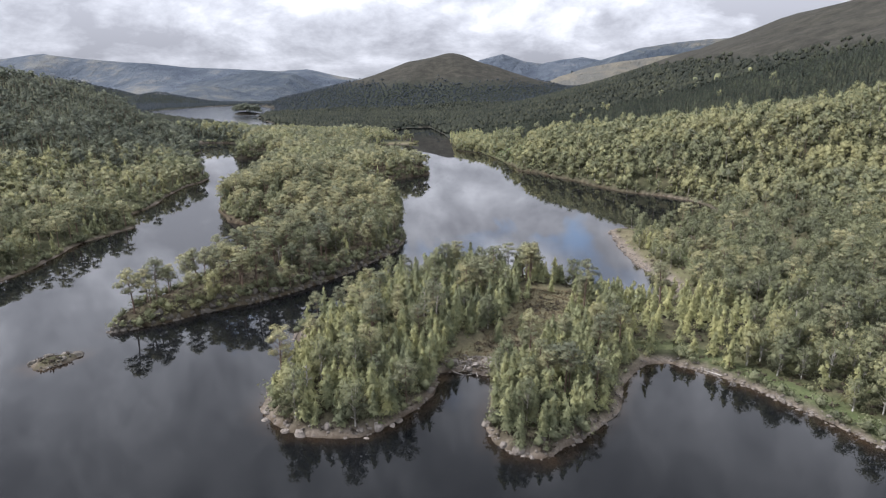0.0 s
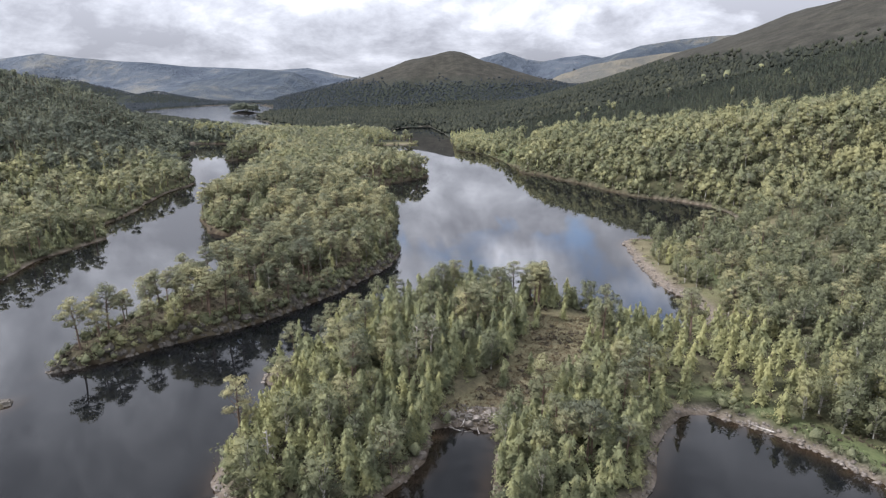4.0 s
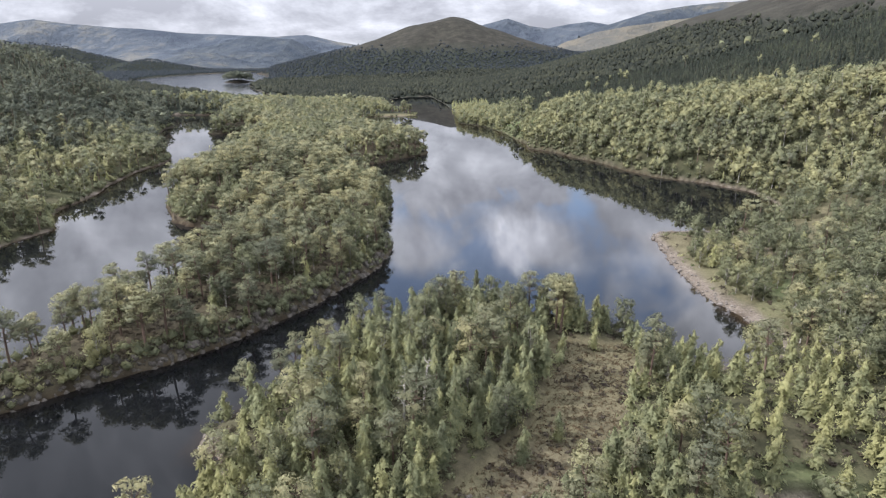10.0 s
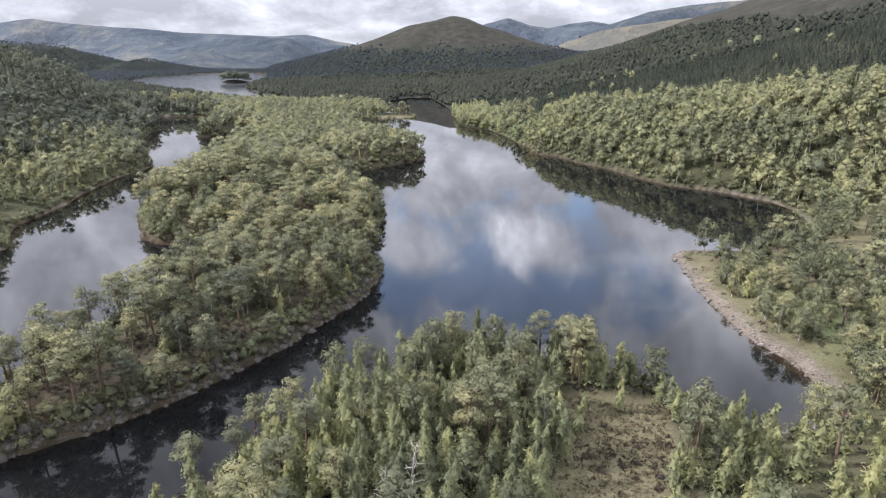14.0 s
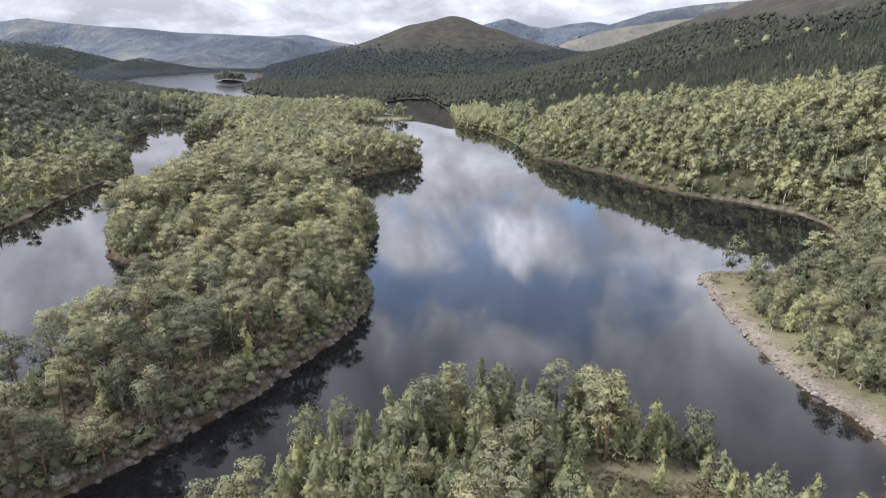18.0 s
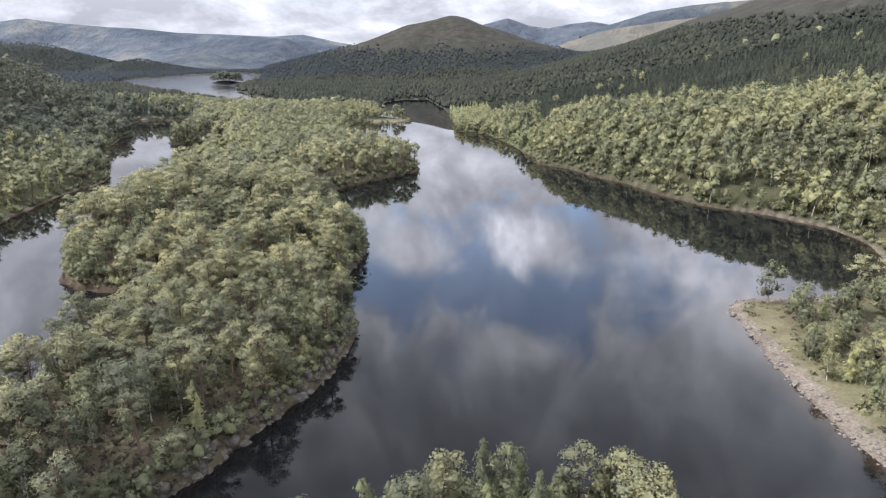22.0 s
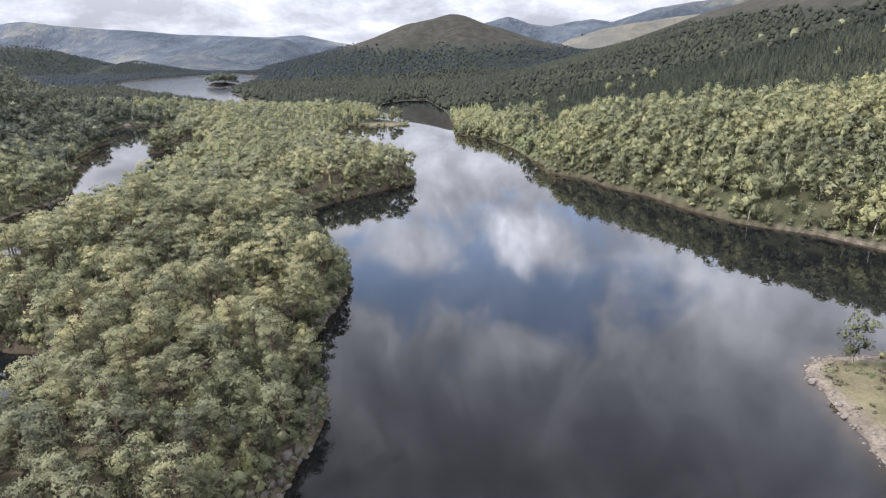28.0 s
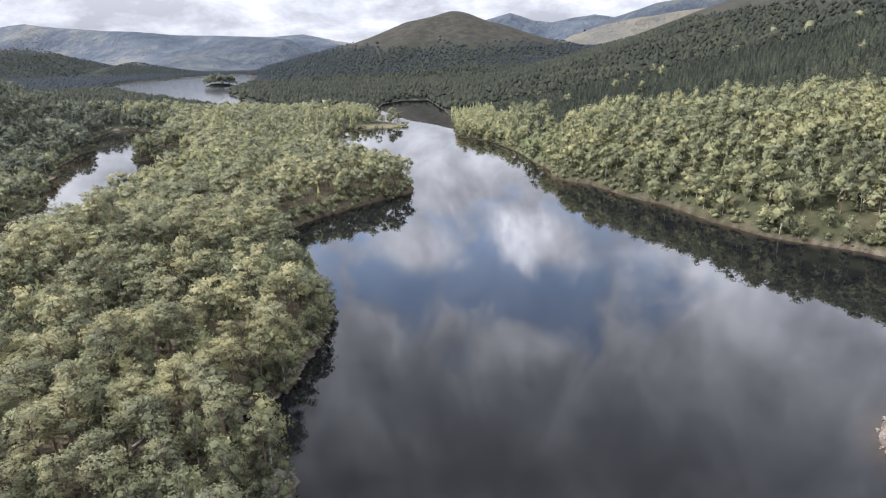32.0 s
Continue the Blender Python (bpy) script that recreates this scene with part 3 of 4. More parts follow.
def round_body(cuts):
    """An octahedron cut finer and pushed out to a ball."""
    v = [(1, 0, 0), (0, 1, 0), (-1, 0, 0), (0, -1, 0), (0, 0, 1), (0, 0, -1)]
    f = [(0, 1, 4), (1, 2, 4), (2, 3, 4), (3, 0, 4), (1, 0, 5), (2, 1, 5), (3, 2, 5), (0, 3, 5)]
    v = [np.array(p, float) for p in v]
    for _ in range(cuts):
        seen, finer = {}, []

        def between(a, b):
            key = (min(a, b), max(a, b))
            if key not in seen:
                p = v[a] + v[b]
                v.append(p / np.linalg.norm(p))
                seen[key] = len(v) - 1
            return seen[key]

        for a, b, c in f:
            ab, bc, ca = between(a, b), between(b, c), between(c, a)
            finer += [(a, ab, ca), (ab, b, bc), (ca, bc, c), (ab, bc, ca)]
        f = finer
    return np.array(v), np.array(f)


ROUND = [round_body(k) for k in range(3)]


def heart_of(rng, middle, radii, cuts=1, rough=0.17):
    """The dense body of a clump of leaves: lumpy, open below."""
    body, faces = ROUND[cuts]
    a, b, c = rng.normal(size=(3, 3))
    swell = 1 + rough * (np.sin(2.6 * body @ a + 6 * a[0]) + np.sin(4.3 * body @ b + 6 * b[0]) * 0.8 + np.sin(6.5 * body @ c) * 0.5) + 1.05 * rough * rng.normal(size=len(body))
    turn = rng.uniform(0, 1.57)
    spin = np.array([(np.cos(turn), np.sin(turn), 0), (-np.sin(turn), np.cos(turn), 0), (0, 0, 1)])
    v = (body @ spin) * np.array(radii) * swell[:, None]
    flat = np.cross(v[faces[:, 1]] - v[faces[:, 0]], v[faces[:, 2]] - v[faces[:, 0]])
    n = np.zeros(v.shape)
    for k in range(3):
        np.add.at(n, faces[:, k], flat)
    n /= np.linalg.norm(n, axis=1)[:, None] + 1e-9
    n = 0.3 * n + 0.6 * body @ spin + np.array([0, 0, 0.25])
    keep = body[faces].mean(1)[:, 2] > (-0.75 if cuts > 1 else -0.45)
    return np.array(middle) + v, faces[keep], n


def ball_of_leaves(rng, middle, radii, count, size, low=-0.45, heart=None, cuts=1, inner=0.66):
    """A lumpy clump: a dense body with loose leaf sprays round it; heart: the middle of the whole crown."""
    d = rng.normal(size=(count * 4 + 8, 3))
    d /= np.linalg.norm(d, axis=1)[:, None]
    d = d[d[:, 2] > low][:count]
    pieces = [heart_of(rng, middle, np.array(radii) * inner, cuts)]
    if count:
        centre = np.array(middle) + d * np.array(radii) * rng.uniform(0.66, 1.14, (len(d), 1))
        normal = d / np.array(radii) + 0.5 * rng.normal(size=d.shape) / max(radii)
        pieces.append(cards(rng, centre, normal, d / np.array(radii) * max(radii), size, size * 0.5))
    v, f, n = joined(pieces)
    if heart is not None:
        out = v - np.array(heart)
        n = 0.6 * n + 1.1 * out / (np.linalg.norm(out, axis=1)[:, None] + 1e-9)
        n /= np.linalg.norm(n, axis=1)[:, None]
    return v, f, n


def skirt(rng, low, high, wide, arms, drop):
    """One tier of a conifer: a ragged umbrella of drooping boughs."""
    turn = np.pi * (np.arange(2 * arms) + rng.uniform(-0.3, 0.3, 2 * arms)) / arms + rng.uniform(0, 3)
    tip = np.arange(2 * arms) % 2 == 0
    r = wide * np.where(tip, rng.uniform(0.85, 1.15, 2 * arms), rng.uniform(0.5, 0.68, 2 * arms))
    ring = np.stack([np.cos(turn), np.sin(turn), 0 * turn], 1)
    v = ring * r[:, None]
    v[:, 2] = low + np.where(tip, -drop, drop) * rng.uniform(0.3, 1.0, 2 * arms)
    v = np.concatenate([v, [(0, 0, high)]])
    k = np.arange(2 * arms)
    n = ring + (0, 0, 0.45) + 0.22 * rng.normal(size=ring.shape)
    n[~tip] += (0, 0, 0.25)
    n = np.concatenate([n, [(0, 0, 1.0)]])
    return v, np.stack([k, (k + 1) % (2 * arms), np.full(2 * arms, 2 * arms)], 1), n / np.linalg.norm(n, axis=1)[:, None]


def pole(path, radii, sides):
    """A tapered, bent pole through the points."""
    path = np.array(path, float)
    verts, quads = [], []
    for i, (p, r) in enumerate(zip(path, radii)):
        way = path[min(i + 1, len(path) - 1)] - path[max(i - 1, 0)]
        way /= np.linalg.norm(way) + 1e-9
        a = np.cross(way, (0.3, 0.9, 0.2))
        a /= np.linalg.norm(a)
        b = np.cross(way, a)
        turn = 2 * np.pi * np.arange(sides) / sides
        verts.append(p + r * (np.cos(turn)[:, None] * a + np.sin(turn)[:, None] * b))
        if i:
            k = np.arange(sides)
            n = (k + 1) % sides
            quads.append(np.stack([k + (i - 1) * sides, n + (i - 1) * sides, n + i * sides, k + i * sides], 1))
    return np.concatenate(verts), np.concatenate(quads)


def pine_tree(seed, detail):
    """A Scots pine: bare leaning trunk, crooked limbs, a broad dome of flattened clumps of needles."""
    rng = np.random.default_rng(seed)
    h, broad = rng.uniform(9.8, 13.2), rng.uniform(2.3, 3.3)
    lean = rng.uniform(-0.8, 0.8, 2)
    trunk = [(lean[0] * k * k, lean[1] * k * k, h * k - 0.5 * (k == 0)) for k in (0, 0.3, 0.6, 0.93)]
    wood = [pole(trunk, (0.26, 0.2, 0.15, 0.04), 6 if detail > 1 else 4)]
    count, per, size, cuts, plump = {2: (15, 78, 0.24, 0, 1.0), 1: (10, 44, 0.36, 0, 1.18), 0: (5, 31, 0.47, 0, 1.55)}[detail]
    leaves = []
    low = rng.uniform(0.42, 0.56)
    heart = (lean[0] * 0.6, lean[1] * 0.6, h * 0.58)
    for i in range(count):
        k = low + (0.97 - low) * (i + rng.uniform(0.1, 0.9)) / count
        turn = 2.4 * i + rng.uniform(-0.6, 0.6)
        reach = broad * np.sqrt(max(0.02, 1 - ((k - low - 0.12) / (0.99 - low - 0.12)) ** 2)) * rng.uniform(0.45, 1.05)
        base = np.array([lean[0] * k * k, lean[1] * k * k, h * (k - 0.10)])
        tip = np.array([lean[0] * k * k + reach * np.cos(turn), lean[1] * k * k + reach * np.sin(turn), h * k + rng.uniform(-0.3, 0.4)])
        if detail > 1:
            wood.append(pole([base, (base + tip) / 2 + (0, 0, -0.2), tip], (0.10, 0.07, 0.03), 3))
        wide = rng.uniform(1.0, 1.6) * plump
        leaves.append(ball_of_leaves(rng, tip, (wide, wide * rng.uniform(0.8, 1.1), wide * (0.60 if detail else 0.8)), per, size, -0.3, heart, cuts, 0.5 if detail else 0.66))
    return joined(wood), joined(leaves)


def young_conifer(seed, detail):
    """A young conifer: a bushy, blunt-topped cone of upswept sprays."""
    rng = np.random.default_rng(seed)
    h, wide = rng.uniform(6.6, 9.8), rng.uniform(1.75, 2.35)
    wood = [pole([(0, 0, -0.4), (0.05, 0, h * 0.5), (0, 0, h * 0.97)], (0.15, 0.09, 0.02), 5 if detail > 1 else 3)]
    if detail < 0:
        v, f, n = heart_of(rng, (0, 0, h * 0.40), (wide * 1.5, wide * 1.5, h * 0.52) if detail == -1 else (wide * 1.9, wide * 1.9, h * 0.38), 0, 0.2)
        n = (0.75 if detail == -1 else 0.45) * n + np.array([0, 0, 0.25 if detail == -1 else 0.45])
        return joined(wood), (v, f, n / np.linalg.norm(n, axis=1)[:, None])
    tiers, arms, sprays, size = {2: (9, 6, 66, 0.25), 1: (6, 5, 34, 0.38), 0: (4, 4, 10, 0.56)}[detail]
    leaves = []
    for i in range(tiers):
        k = 0.07 + 0.86 * i / tiers
        r = wide * (1.02 - k) ** 0.62 * rng.uniform(0.8, 1.12)
        top = h * min(0.99, k + 1.7 / (tiers + 1))
        aside = rng.normal(size=2) * 0.14 * wide
        tier = skirt(rng, h * k, top, r * 0.74, arms, 0.34 * h / (tiers + 2))
        tier[0][:, :2] += aside
        leaves.append(tier)
        n = max(3, int(sprays * (1.18 - k)))
        turn = rng.uniform(0, 2 * np.pi, n)
        out = np.stack([np.cos(turn), np.sin(turn), np.zeros(n)], 1)
        far = rng.uniform(0.35, 1.14, n)
        centre = out * (r * far)[:, None]
        centre[:, :2] += aside
        centre[:, 2] = h * k + (1.05 - far) * (top - h * k) * 0.9 + rng.normal(size=n) * 0.2
        normal = out * 0.7 + np.array([0, 0, 0.7]) + 0.5 * rng.normal(size=(n, 3))
        leaves.append(cards(rng, centre, normal, out + np.array([0, 0, 0.5]), np.full(n, size), size * 0.42, out * 0.6 + np.array([0, 0, 0.7])))
    n = {2: 14, 1: 7, 0: 3}[detail]
    turn = rng.uniform(0, 2 * np.pi, n)
    out = np.stack([np.cos(turn), np.sin(turn), np.full(n, 0.3)], 1)
    leaves.append(cards(rng, out * 0.22 + np.array([0, 0, h * 0.95]), out, out, np.full(n, size * 1.1), size * 0.36, np.tile([0, 0, 1.0], (n, 1))))
    return joined(wood), joined(leaves)


def birch_tree(seed, detail):
    """A birch: pale thin stems under a billowing, lumpy crown."""
    rng = np.random.default_rng(seed)
    h, wide = rng.uniform(7.5, 10.8), rng.uniform(2.3, 3.1)
    wood = []
    for i in range(2 if detail > 1 else 1):
        lean = rng.uniform(-0.9, 0.9, 2)
        wood.append(pole([(0.15 * i, 0, -0.4), (lean[0] * 0.3, lean[1] * 0.3, h * 0.4), (lean[0], lean[1], h * 0.85)], (0.14, 0.10, 0.03), 5 if detail > 1 else 3))
    if detail < 0:
        return joined(wood), joined([heart_of(rng, (0, 0, h * 0.45), (wide * 1.25, wide * 1.25, h * 0.5), 1, 0.13)])
    count, per, size, cuts, plump = {2: (16, 76, 0.24, 0, 1.0), 1: (9, 44, 0.36, 0, 1.15), 0: (6, 28, 0.46, 0, 1.38)}[detail]
    leaves = []
    for i in range(count):
        k = (i + 0.5) / count
        turn = 2.4 * i + rng.uniform(-0.4, 0.4)
        reach = wide * np.sqrt(max(0.0, 1 - (1.7 * k - 0.72) ** 2)) * rng.uniform(0.35, 0.9)
        mid = (reach * np.cos(turn), reach * np.sin(turn), h * (0.14 + 0.74 * k))
        r = rng.uniform(1.05, 1.6) * plump
        if detail > 1:
            wood.append(pole([(0, 0, mid[2] * 0.6), (mid[0] * 0.6, mid[1] * 0.6, mid[2] * 0.85), mid], (0.06, 0.04, 0.02), 3))
        leaves.append(ball_of_leaves(rng, mid, (r, r, r * rng.uniform(0.85, 1.2)), per, size, -0.3, (0, 0, h * 0.42), cuts, 0.52 if detail else 0.62))
    return joined(wood), joined(leaves)


SPECIES = {"pine": (pine_tree, PINE, BARK), "young_conifer": (young_conifer, YOUNG, BARK), "birch": (birch_tree, BIRCH, BIRCH_BARK)}


def jitter_grid(rng, x0, x1, y0, y1, pitch):
    gx, gy = np.meshgrid(np.arange(x0, x1, pitch), np.arange(y0, y1, pitch))
    gx, gy = gx.ravel(), gy.ravel()
    return gx + rng.uniform(-0.45, 0.45, gx.size) * pitch, gy + rng.uniform(-0.45, 0.45, gy.size) * pitch


def in_sight(x, y, spare=60):
    return np.abs(x) < 0.80 * (y + 6) + spare


def behind_knoll(x, y):
    """How far a place lies behind the crest of the eastern knoll."""
    return 0.585 * (x - 60) + 0.811 * (y - 575)


def stand(seed, pitch, near, far, box, headland=None):
    """Where trees grow between two distances from the flight line: places, heights and species."""
    rng = np.random.default_rng(seed)
    x, y = jitter_grid(rng, *box, pitch)
    d = from_track(x, y)
    keep = (d >= near) & (d < far) & in_sight(x, y)
    x, y, d = x[keep], y[keep], d[keep]
    z, s, share, high = land(x, y)
    east, head, north, isle, west, islet = share.T
    if headland is not None:
        only = (head > 0.5) == headland
        x, y, d, z, s, share, high = x[only], y[only], d[only], z[only], s[only], share[only], high[only]
        east, head, north, isle, west, islet = share.T
    lot, lot2 = rng.uniform(size=x.size), rng.uniform(size=x.size)
    gap = fbm(x, y, 30, 3, 77)
    density = 0.98 - 0.3 * step(gap, 0.3, 0.6)
    density = np.where(isle > 0.5, density * (0.36 + 0.46 * step(y, 160, 182) + 0.18 * step(y, 215, 280)), density)
    density = density * (1 - 0.9 * (west + north) * (1 - step(s, 4, 12)) * step(y, 735, 750) * step(-x, 150, 200))
    density = density * (1 - 0.7 * north * np.exp(-((y - 742) / 22) ** 2) * (x > -100))
    edge = 0.2 + 0.2 * head + 0.8 * east * (1 - 0.8 * step(y, 350, 390)) + 0.4 * west + 4.0 * east * np.exp(-(((x - 80) / 40) ** 2 + ((y - 225) / 75) ** 2))
    density = density * step(s, edge, edge + 1.5) * np.where(islet > 0.5, 0, 1)
    open_cape = np.exp(-(((x - 106) / 34) ** 2 + ((y - 258) / 42) ** 2))
    density = density * (1 - 0.45 * east * open_cape)
    edge_south = east * (y < 145) * (x > 54) * (1 - step(s, 3.5, 7))
    low_edge = head * (x < -27) * (y > 146)
    density = density * (1 - 0.45 * low_edge)
    density = density * (1 - edge_south) * (np.hypot(x + 42, y - 151) > 4.5)
    cape = np.exp(-(((x - 95) / 22) ** 2 + ((y - 277) / 14) ** 2))
    density = density * (1 - 0.75 * cape)
    density = density * (1 - np.exp(-(((x - 165) / 25) ** 2 + ((y - 303) / 20) ** 2))) * (1 - 0.97 * np.exp(-(((x - 144) / 22) ** 2 + ((y - 268) / 42) ** 2)))
    density = density * (1 - 0.95 * np.exp(-(((x - 64) / 16) ** 2 + ((y - 590) / 36) ** 4)))
    density = density * (1 - step(high + 16 * fbm(x, y, 60, 3, 8) + 25 * ((y > 1750) & (x > -900)), 84, 118))
    density = np.where(inside(x, y, CLEARING), 0.02, density)
    keep = lot < density
    x, y, z, d, lot2, high, gap = x[keep], y[keep], z[keep], d[keep], lot2[keep], high[keep], gap[keep]
    east, head, north, isle, west, islet = share[keep].T
    zone = fbm(x, y, 55, 3, 91)
    pine = 0.07 * head + step(isle, 0.45, 0.75) * (0.72 - 0.5 * step(zone, 0.0, 0.4) - 0.12 * step(y, 380, 430)) + 0.10 * east * (1 - step(high, 26, 40)) * (behind_knoll(x, y) < -8) + 0.3 * north + 0.30 * west + islet
    young = 0.84 * step(head, 0.10, 0.45) + 0.08 * isle + (0.06 + 0.94 * np.maximum(step(high + 8 * zone, 36, 50), step(behind_knoll(x, y) + 25 * zone, 4, 30) * step(x - 0.25 * (y - 640), 48, 80) * (y < 760) + (y >= 760))) * east + 0.35 * north + west * (0.35 + 0.65 * step(high + 10 * zone + 0.06 * (y - 520), 22, 42))
    kind = np.where(lot2 < pine, 0, np.where(lot2 < pine + young, 1, 2))
    return x, y, z, d, kind, rng


def scatter(shape, x, y, z, turn, size):
    """Copies of one shape as one set of corners, faces and shading normals."""
    verts, faces, *soft = shape
    c, s = np.cos(turn)[:, None], np.sin(turn)[:, None]
    k = size[:, None]
    out = np.stack([x[:, None] + k * (verts[:, 0] * c - verts[:, 1] * s), y[:, None] + k * (verts[:, 0] * s + verts[:, 1] * c), z[:, None] + k * verts[:, 2]], 2)
    all_faces = faces[None] + (np.arange(len(x)) * len(verts))[:, None, None]
    turned = [np.stack([n[:, 0] * c - n[:, 1] * s, n[:, 0] * s + n[:, 1] * c, n[:, 2] + 0 * c], 2).reshape(-1, 3) for n in soft]
    return (out.reshape(-1, 3), all_faces.reshape(-1, faces.shape[1]), *turned)


def woodland(name, label, shapes, mats, x, y, z, rng, size_low=0.75, size_high=1.2, category="trees"):
    """Plants too many to count, as one object of stuff: all stems and crowns."""
    pick = rng.integers(0, len(shapes), x.size)
    turn, size = rng.uniform(0, 2 * np.pi, x.size), rng.uniform(size_low, size_high, x.size)
    wood, leaf = [], []
    for i, (w, l) in enumerate(shapes):
        m = pick == i
        if m.any():
            if w is not None:
                wood.append(scatter(w, x[m], y[m], z[m], turn[m], size[m]))
            leaf.append(scatter(l, x[m], y[m], z[m], turn[m], size[m]))
    lv, lf, ln = joined(leaf)
    wv, wf = joined(wood) if wood else (np.zeros((0, 3)), np.zeros((0, 4), int))
    me = mesh_of(name, np.concatenate([wv, lv]), wf, lf + len(wv), soft=np.concatenate([np.zeros((len(wv), 3)), ln]))
    me.materials.append(mats[0])
    me.materials.append(mats[1])
    index = np.ones(len(wf) + len(lf), np.int32)
    index[:len(wf)] = 0
    me.polygons.foreach_set("material_index", index)
    tagged(new(name, me), label, category, kind="stuff")


NAMES = ["pine", "young_conifer", "birch"]
LABELS = {"pine": "Scots pine with bare reddish trunk and flat-topped crown", "young_conifer": "dense pointed young conifer with grey-green needles",
          "birch": "rounded birch with pale stems and yellow-green leaves"}
GROUPS = {"pine": "Scots pines", "young_conifer": "young conifers on the headland", "birch": "birches by the shore"}


LONE_PINES = [(-92, 168), (-88, 174), (-85, 181), (-80, 183), (-77, 187), (-74, 193), (-78, 199), (-40, 167), (-34, 170), (-32, 174), (-25, 176), (-15, 190), (-93, 349)]


def plant():
    first = stand(11, 3.15, 0, 330, (-80, 90, 85, 220), True)
    second = stand(14, 4.9, 0, 215, (-240, 260, 80, 420), False)
    x, y, z, d, kind = (np.concatenate([a, b]) for a, b in zip(first[:5], second[:5]))
    px, py = np.array(LONE_PINES, float).T
    apart = np.min(np.hypot(x[:, None] - px, y[:, None] - py), 1) > 2.6
    x, y, d = np.concatenate([x[apart], px]), np.concatenate([y[apart], py]), np.concatenate([d[apart], 0 * px])
    z, kind = np.concatenate([z[apart], land(px, py)[0]]), np.concatenate([kind[apart], np.zeros(len(px), int)])
    bare = (np.hypot(x + 5.5, y - 152) > 4.6) & (np.hypot(x + 31, y - 111.5) > 3.0)
    x, y, z, d, kind = x[bare], y[bare], z[bare], d[bare], kind[bare]
    rng = first[5]
    for k, name in enumerate(NAMES):
        make, leaf, bark = SPECIES[name]
        of = np.flatnonzero(kind == k)
        of = of[np.argsort(d[of])]
        near, rest = of[:230], of[230:]
        models = []
        for v in range(6):
            (wv, wq), (lv, lf, ln) = make(100 * k + v, 2)
            root = new(name + "_tree")
            part("trunk", mesh_of("trunk", wv, wq, smooth=True), bark, root)
            part("crown", mesh_of("crown", lv, None, lf, soft=ln), leaf, root)
            models.append(tagged(root, LABELS[name], "tree", GROUPS[name]))
        for n, i in enumerate(near):
            m = Matrix.Translation((x[i], y[i], z[i])) @ Matrix.Rotation(rng.uniform(0, 6.28), 4, "Z")
            size = rng.uniform(0.75, 1.2) * (1 - 0.42 * math.exp(-((x[i] - 106) / 38) ** 2 - ((y[i] - 262) / 48) ** 2))
            if d[i] == 0:
                size = 0.84 if y[i] < 300 else 1.3
            elif x[i] < -27 and 146 < y[i] < 180 and x[i] > -46:
                size *= 0.72
            ob = models[n] if n < len(models) else copy_thing(models[n % len(models)], m)
            ob.matrix_basis = m @ Matrix.Diagonal((size, size, size * rng.uniform(0.92, 1.1), 1))
        if len(rest):
            shapes = [make(500 + 100 * k + v, 1) for v in range(6)]
            woodland(name + "_woodland", {"pine": "Scots pine wood behind the shore", "young_conifer": "grey-green young conifer wood", "birch": "yellow-green birch wood on the slope"}[name],
                     shapes, (bark, leaf), x[rest], y[rest], z[rest], rng, 0.75, 1.2)
    x, y, z, d, kind, rng = stand(12, 5.6, 215, 700, (-700, 720, -10, 860), False)
    high = hills(x, y)
    for k, name in enumerate(NAMES):
        make, leaf, bark = SPECIES[name]
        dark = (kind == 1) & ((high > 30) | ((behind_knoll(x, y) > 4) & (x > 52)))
        # Trees up the west slope get leaves darkened for cloud shadow.
        cloud_shade = (x < -170) & (x > -900) & (y < 790) & (high > 6 + 9 * fbm(x, y, 70, 3, 63) + 14 * rng.uniform(size=x.size) ** 2)
        dark &= ~cloud_shade
        for m, needles, title, label in (((kind == k) & ~dark & ~cloud_shade, leaf, name + "_hillside", "mixed green " + name.replace("_", " ") + " wood farther off"),
                                         (dark & (k == 1), SPRUCE, "conifer_forest", "dark conifer forest on the hillside, dimmed further for cloud shadow"),
                                         (cloud_shade & (kind == k), MIXED, "mixed_forest", "mixed forest on the hillside, leaves darkened for cloud shadow")):
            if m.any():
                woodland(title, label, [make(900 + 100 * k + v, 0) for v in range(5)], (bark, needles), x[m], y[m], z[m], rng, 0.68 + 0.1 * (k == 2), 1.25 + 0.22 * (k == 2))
    for seed, pitch, near, far, coarse, box in ((13, 7.6, 700, 1500, -1, (-1450, 1500, 100, 1700)), (15, 12.0, 1500, 3500, -2, (-2600, 1500, 700, 2800))):
        x, y, z, d, kind, rng = stand(seed, pitch, near, far, box)
        # FAR_SPRUCE carries painted self-shade, SLATE painted haze.
        for dark, needles, title, label in ((True, FAR_SPRUCE if coarse > -2 else SLATE, "conifer_forest", "dark conifer forest on far slopes, shade and haze toned into its needles"), (False, BIRCH, "birch_hillside", "pale green birch wood far off")):
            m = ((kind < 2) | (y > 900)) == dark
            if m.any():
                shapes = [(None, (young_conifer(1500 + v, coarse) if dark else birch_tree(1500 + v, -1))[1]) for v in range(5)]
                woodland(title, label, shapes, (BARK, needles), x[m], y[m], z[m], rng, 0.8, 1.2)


def far_isle_wood():
    """The little wooded isle in the farther loch."""
    rng = np.random.default_rng(17)
    x, y = jitter_grid(rng, -565, -475, 1562, 1608, 4.5)
    keep = inside(x, y, FAR_ISLE)
    x, y = x[keep], y[keep]
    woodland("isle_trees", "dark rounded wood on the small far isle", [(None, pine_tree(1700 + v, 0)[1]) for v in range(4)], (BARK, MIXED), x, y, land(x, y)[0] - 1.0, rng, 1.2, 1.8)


plant()
far_isle_wood()


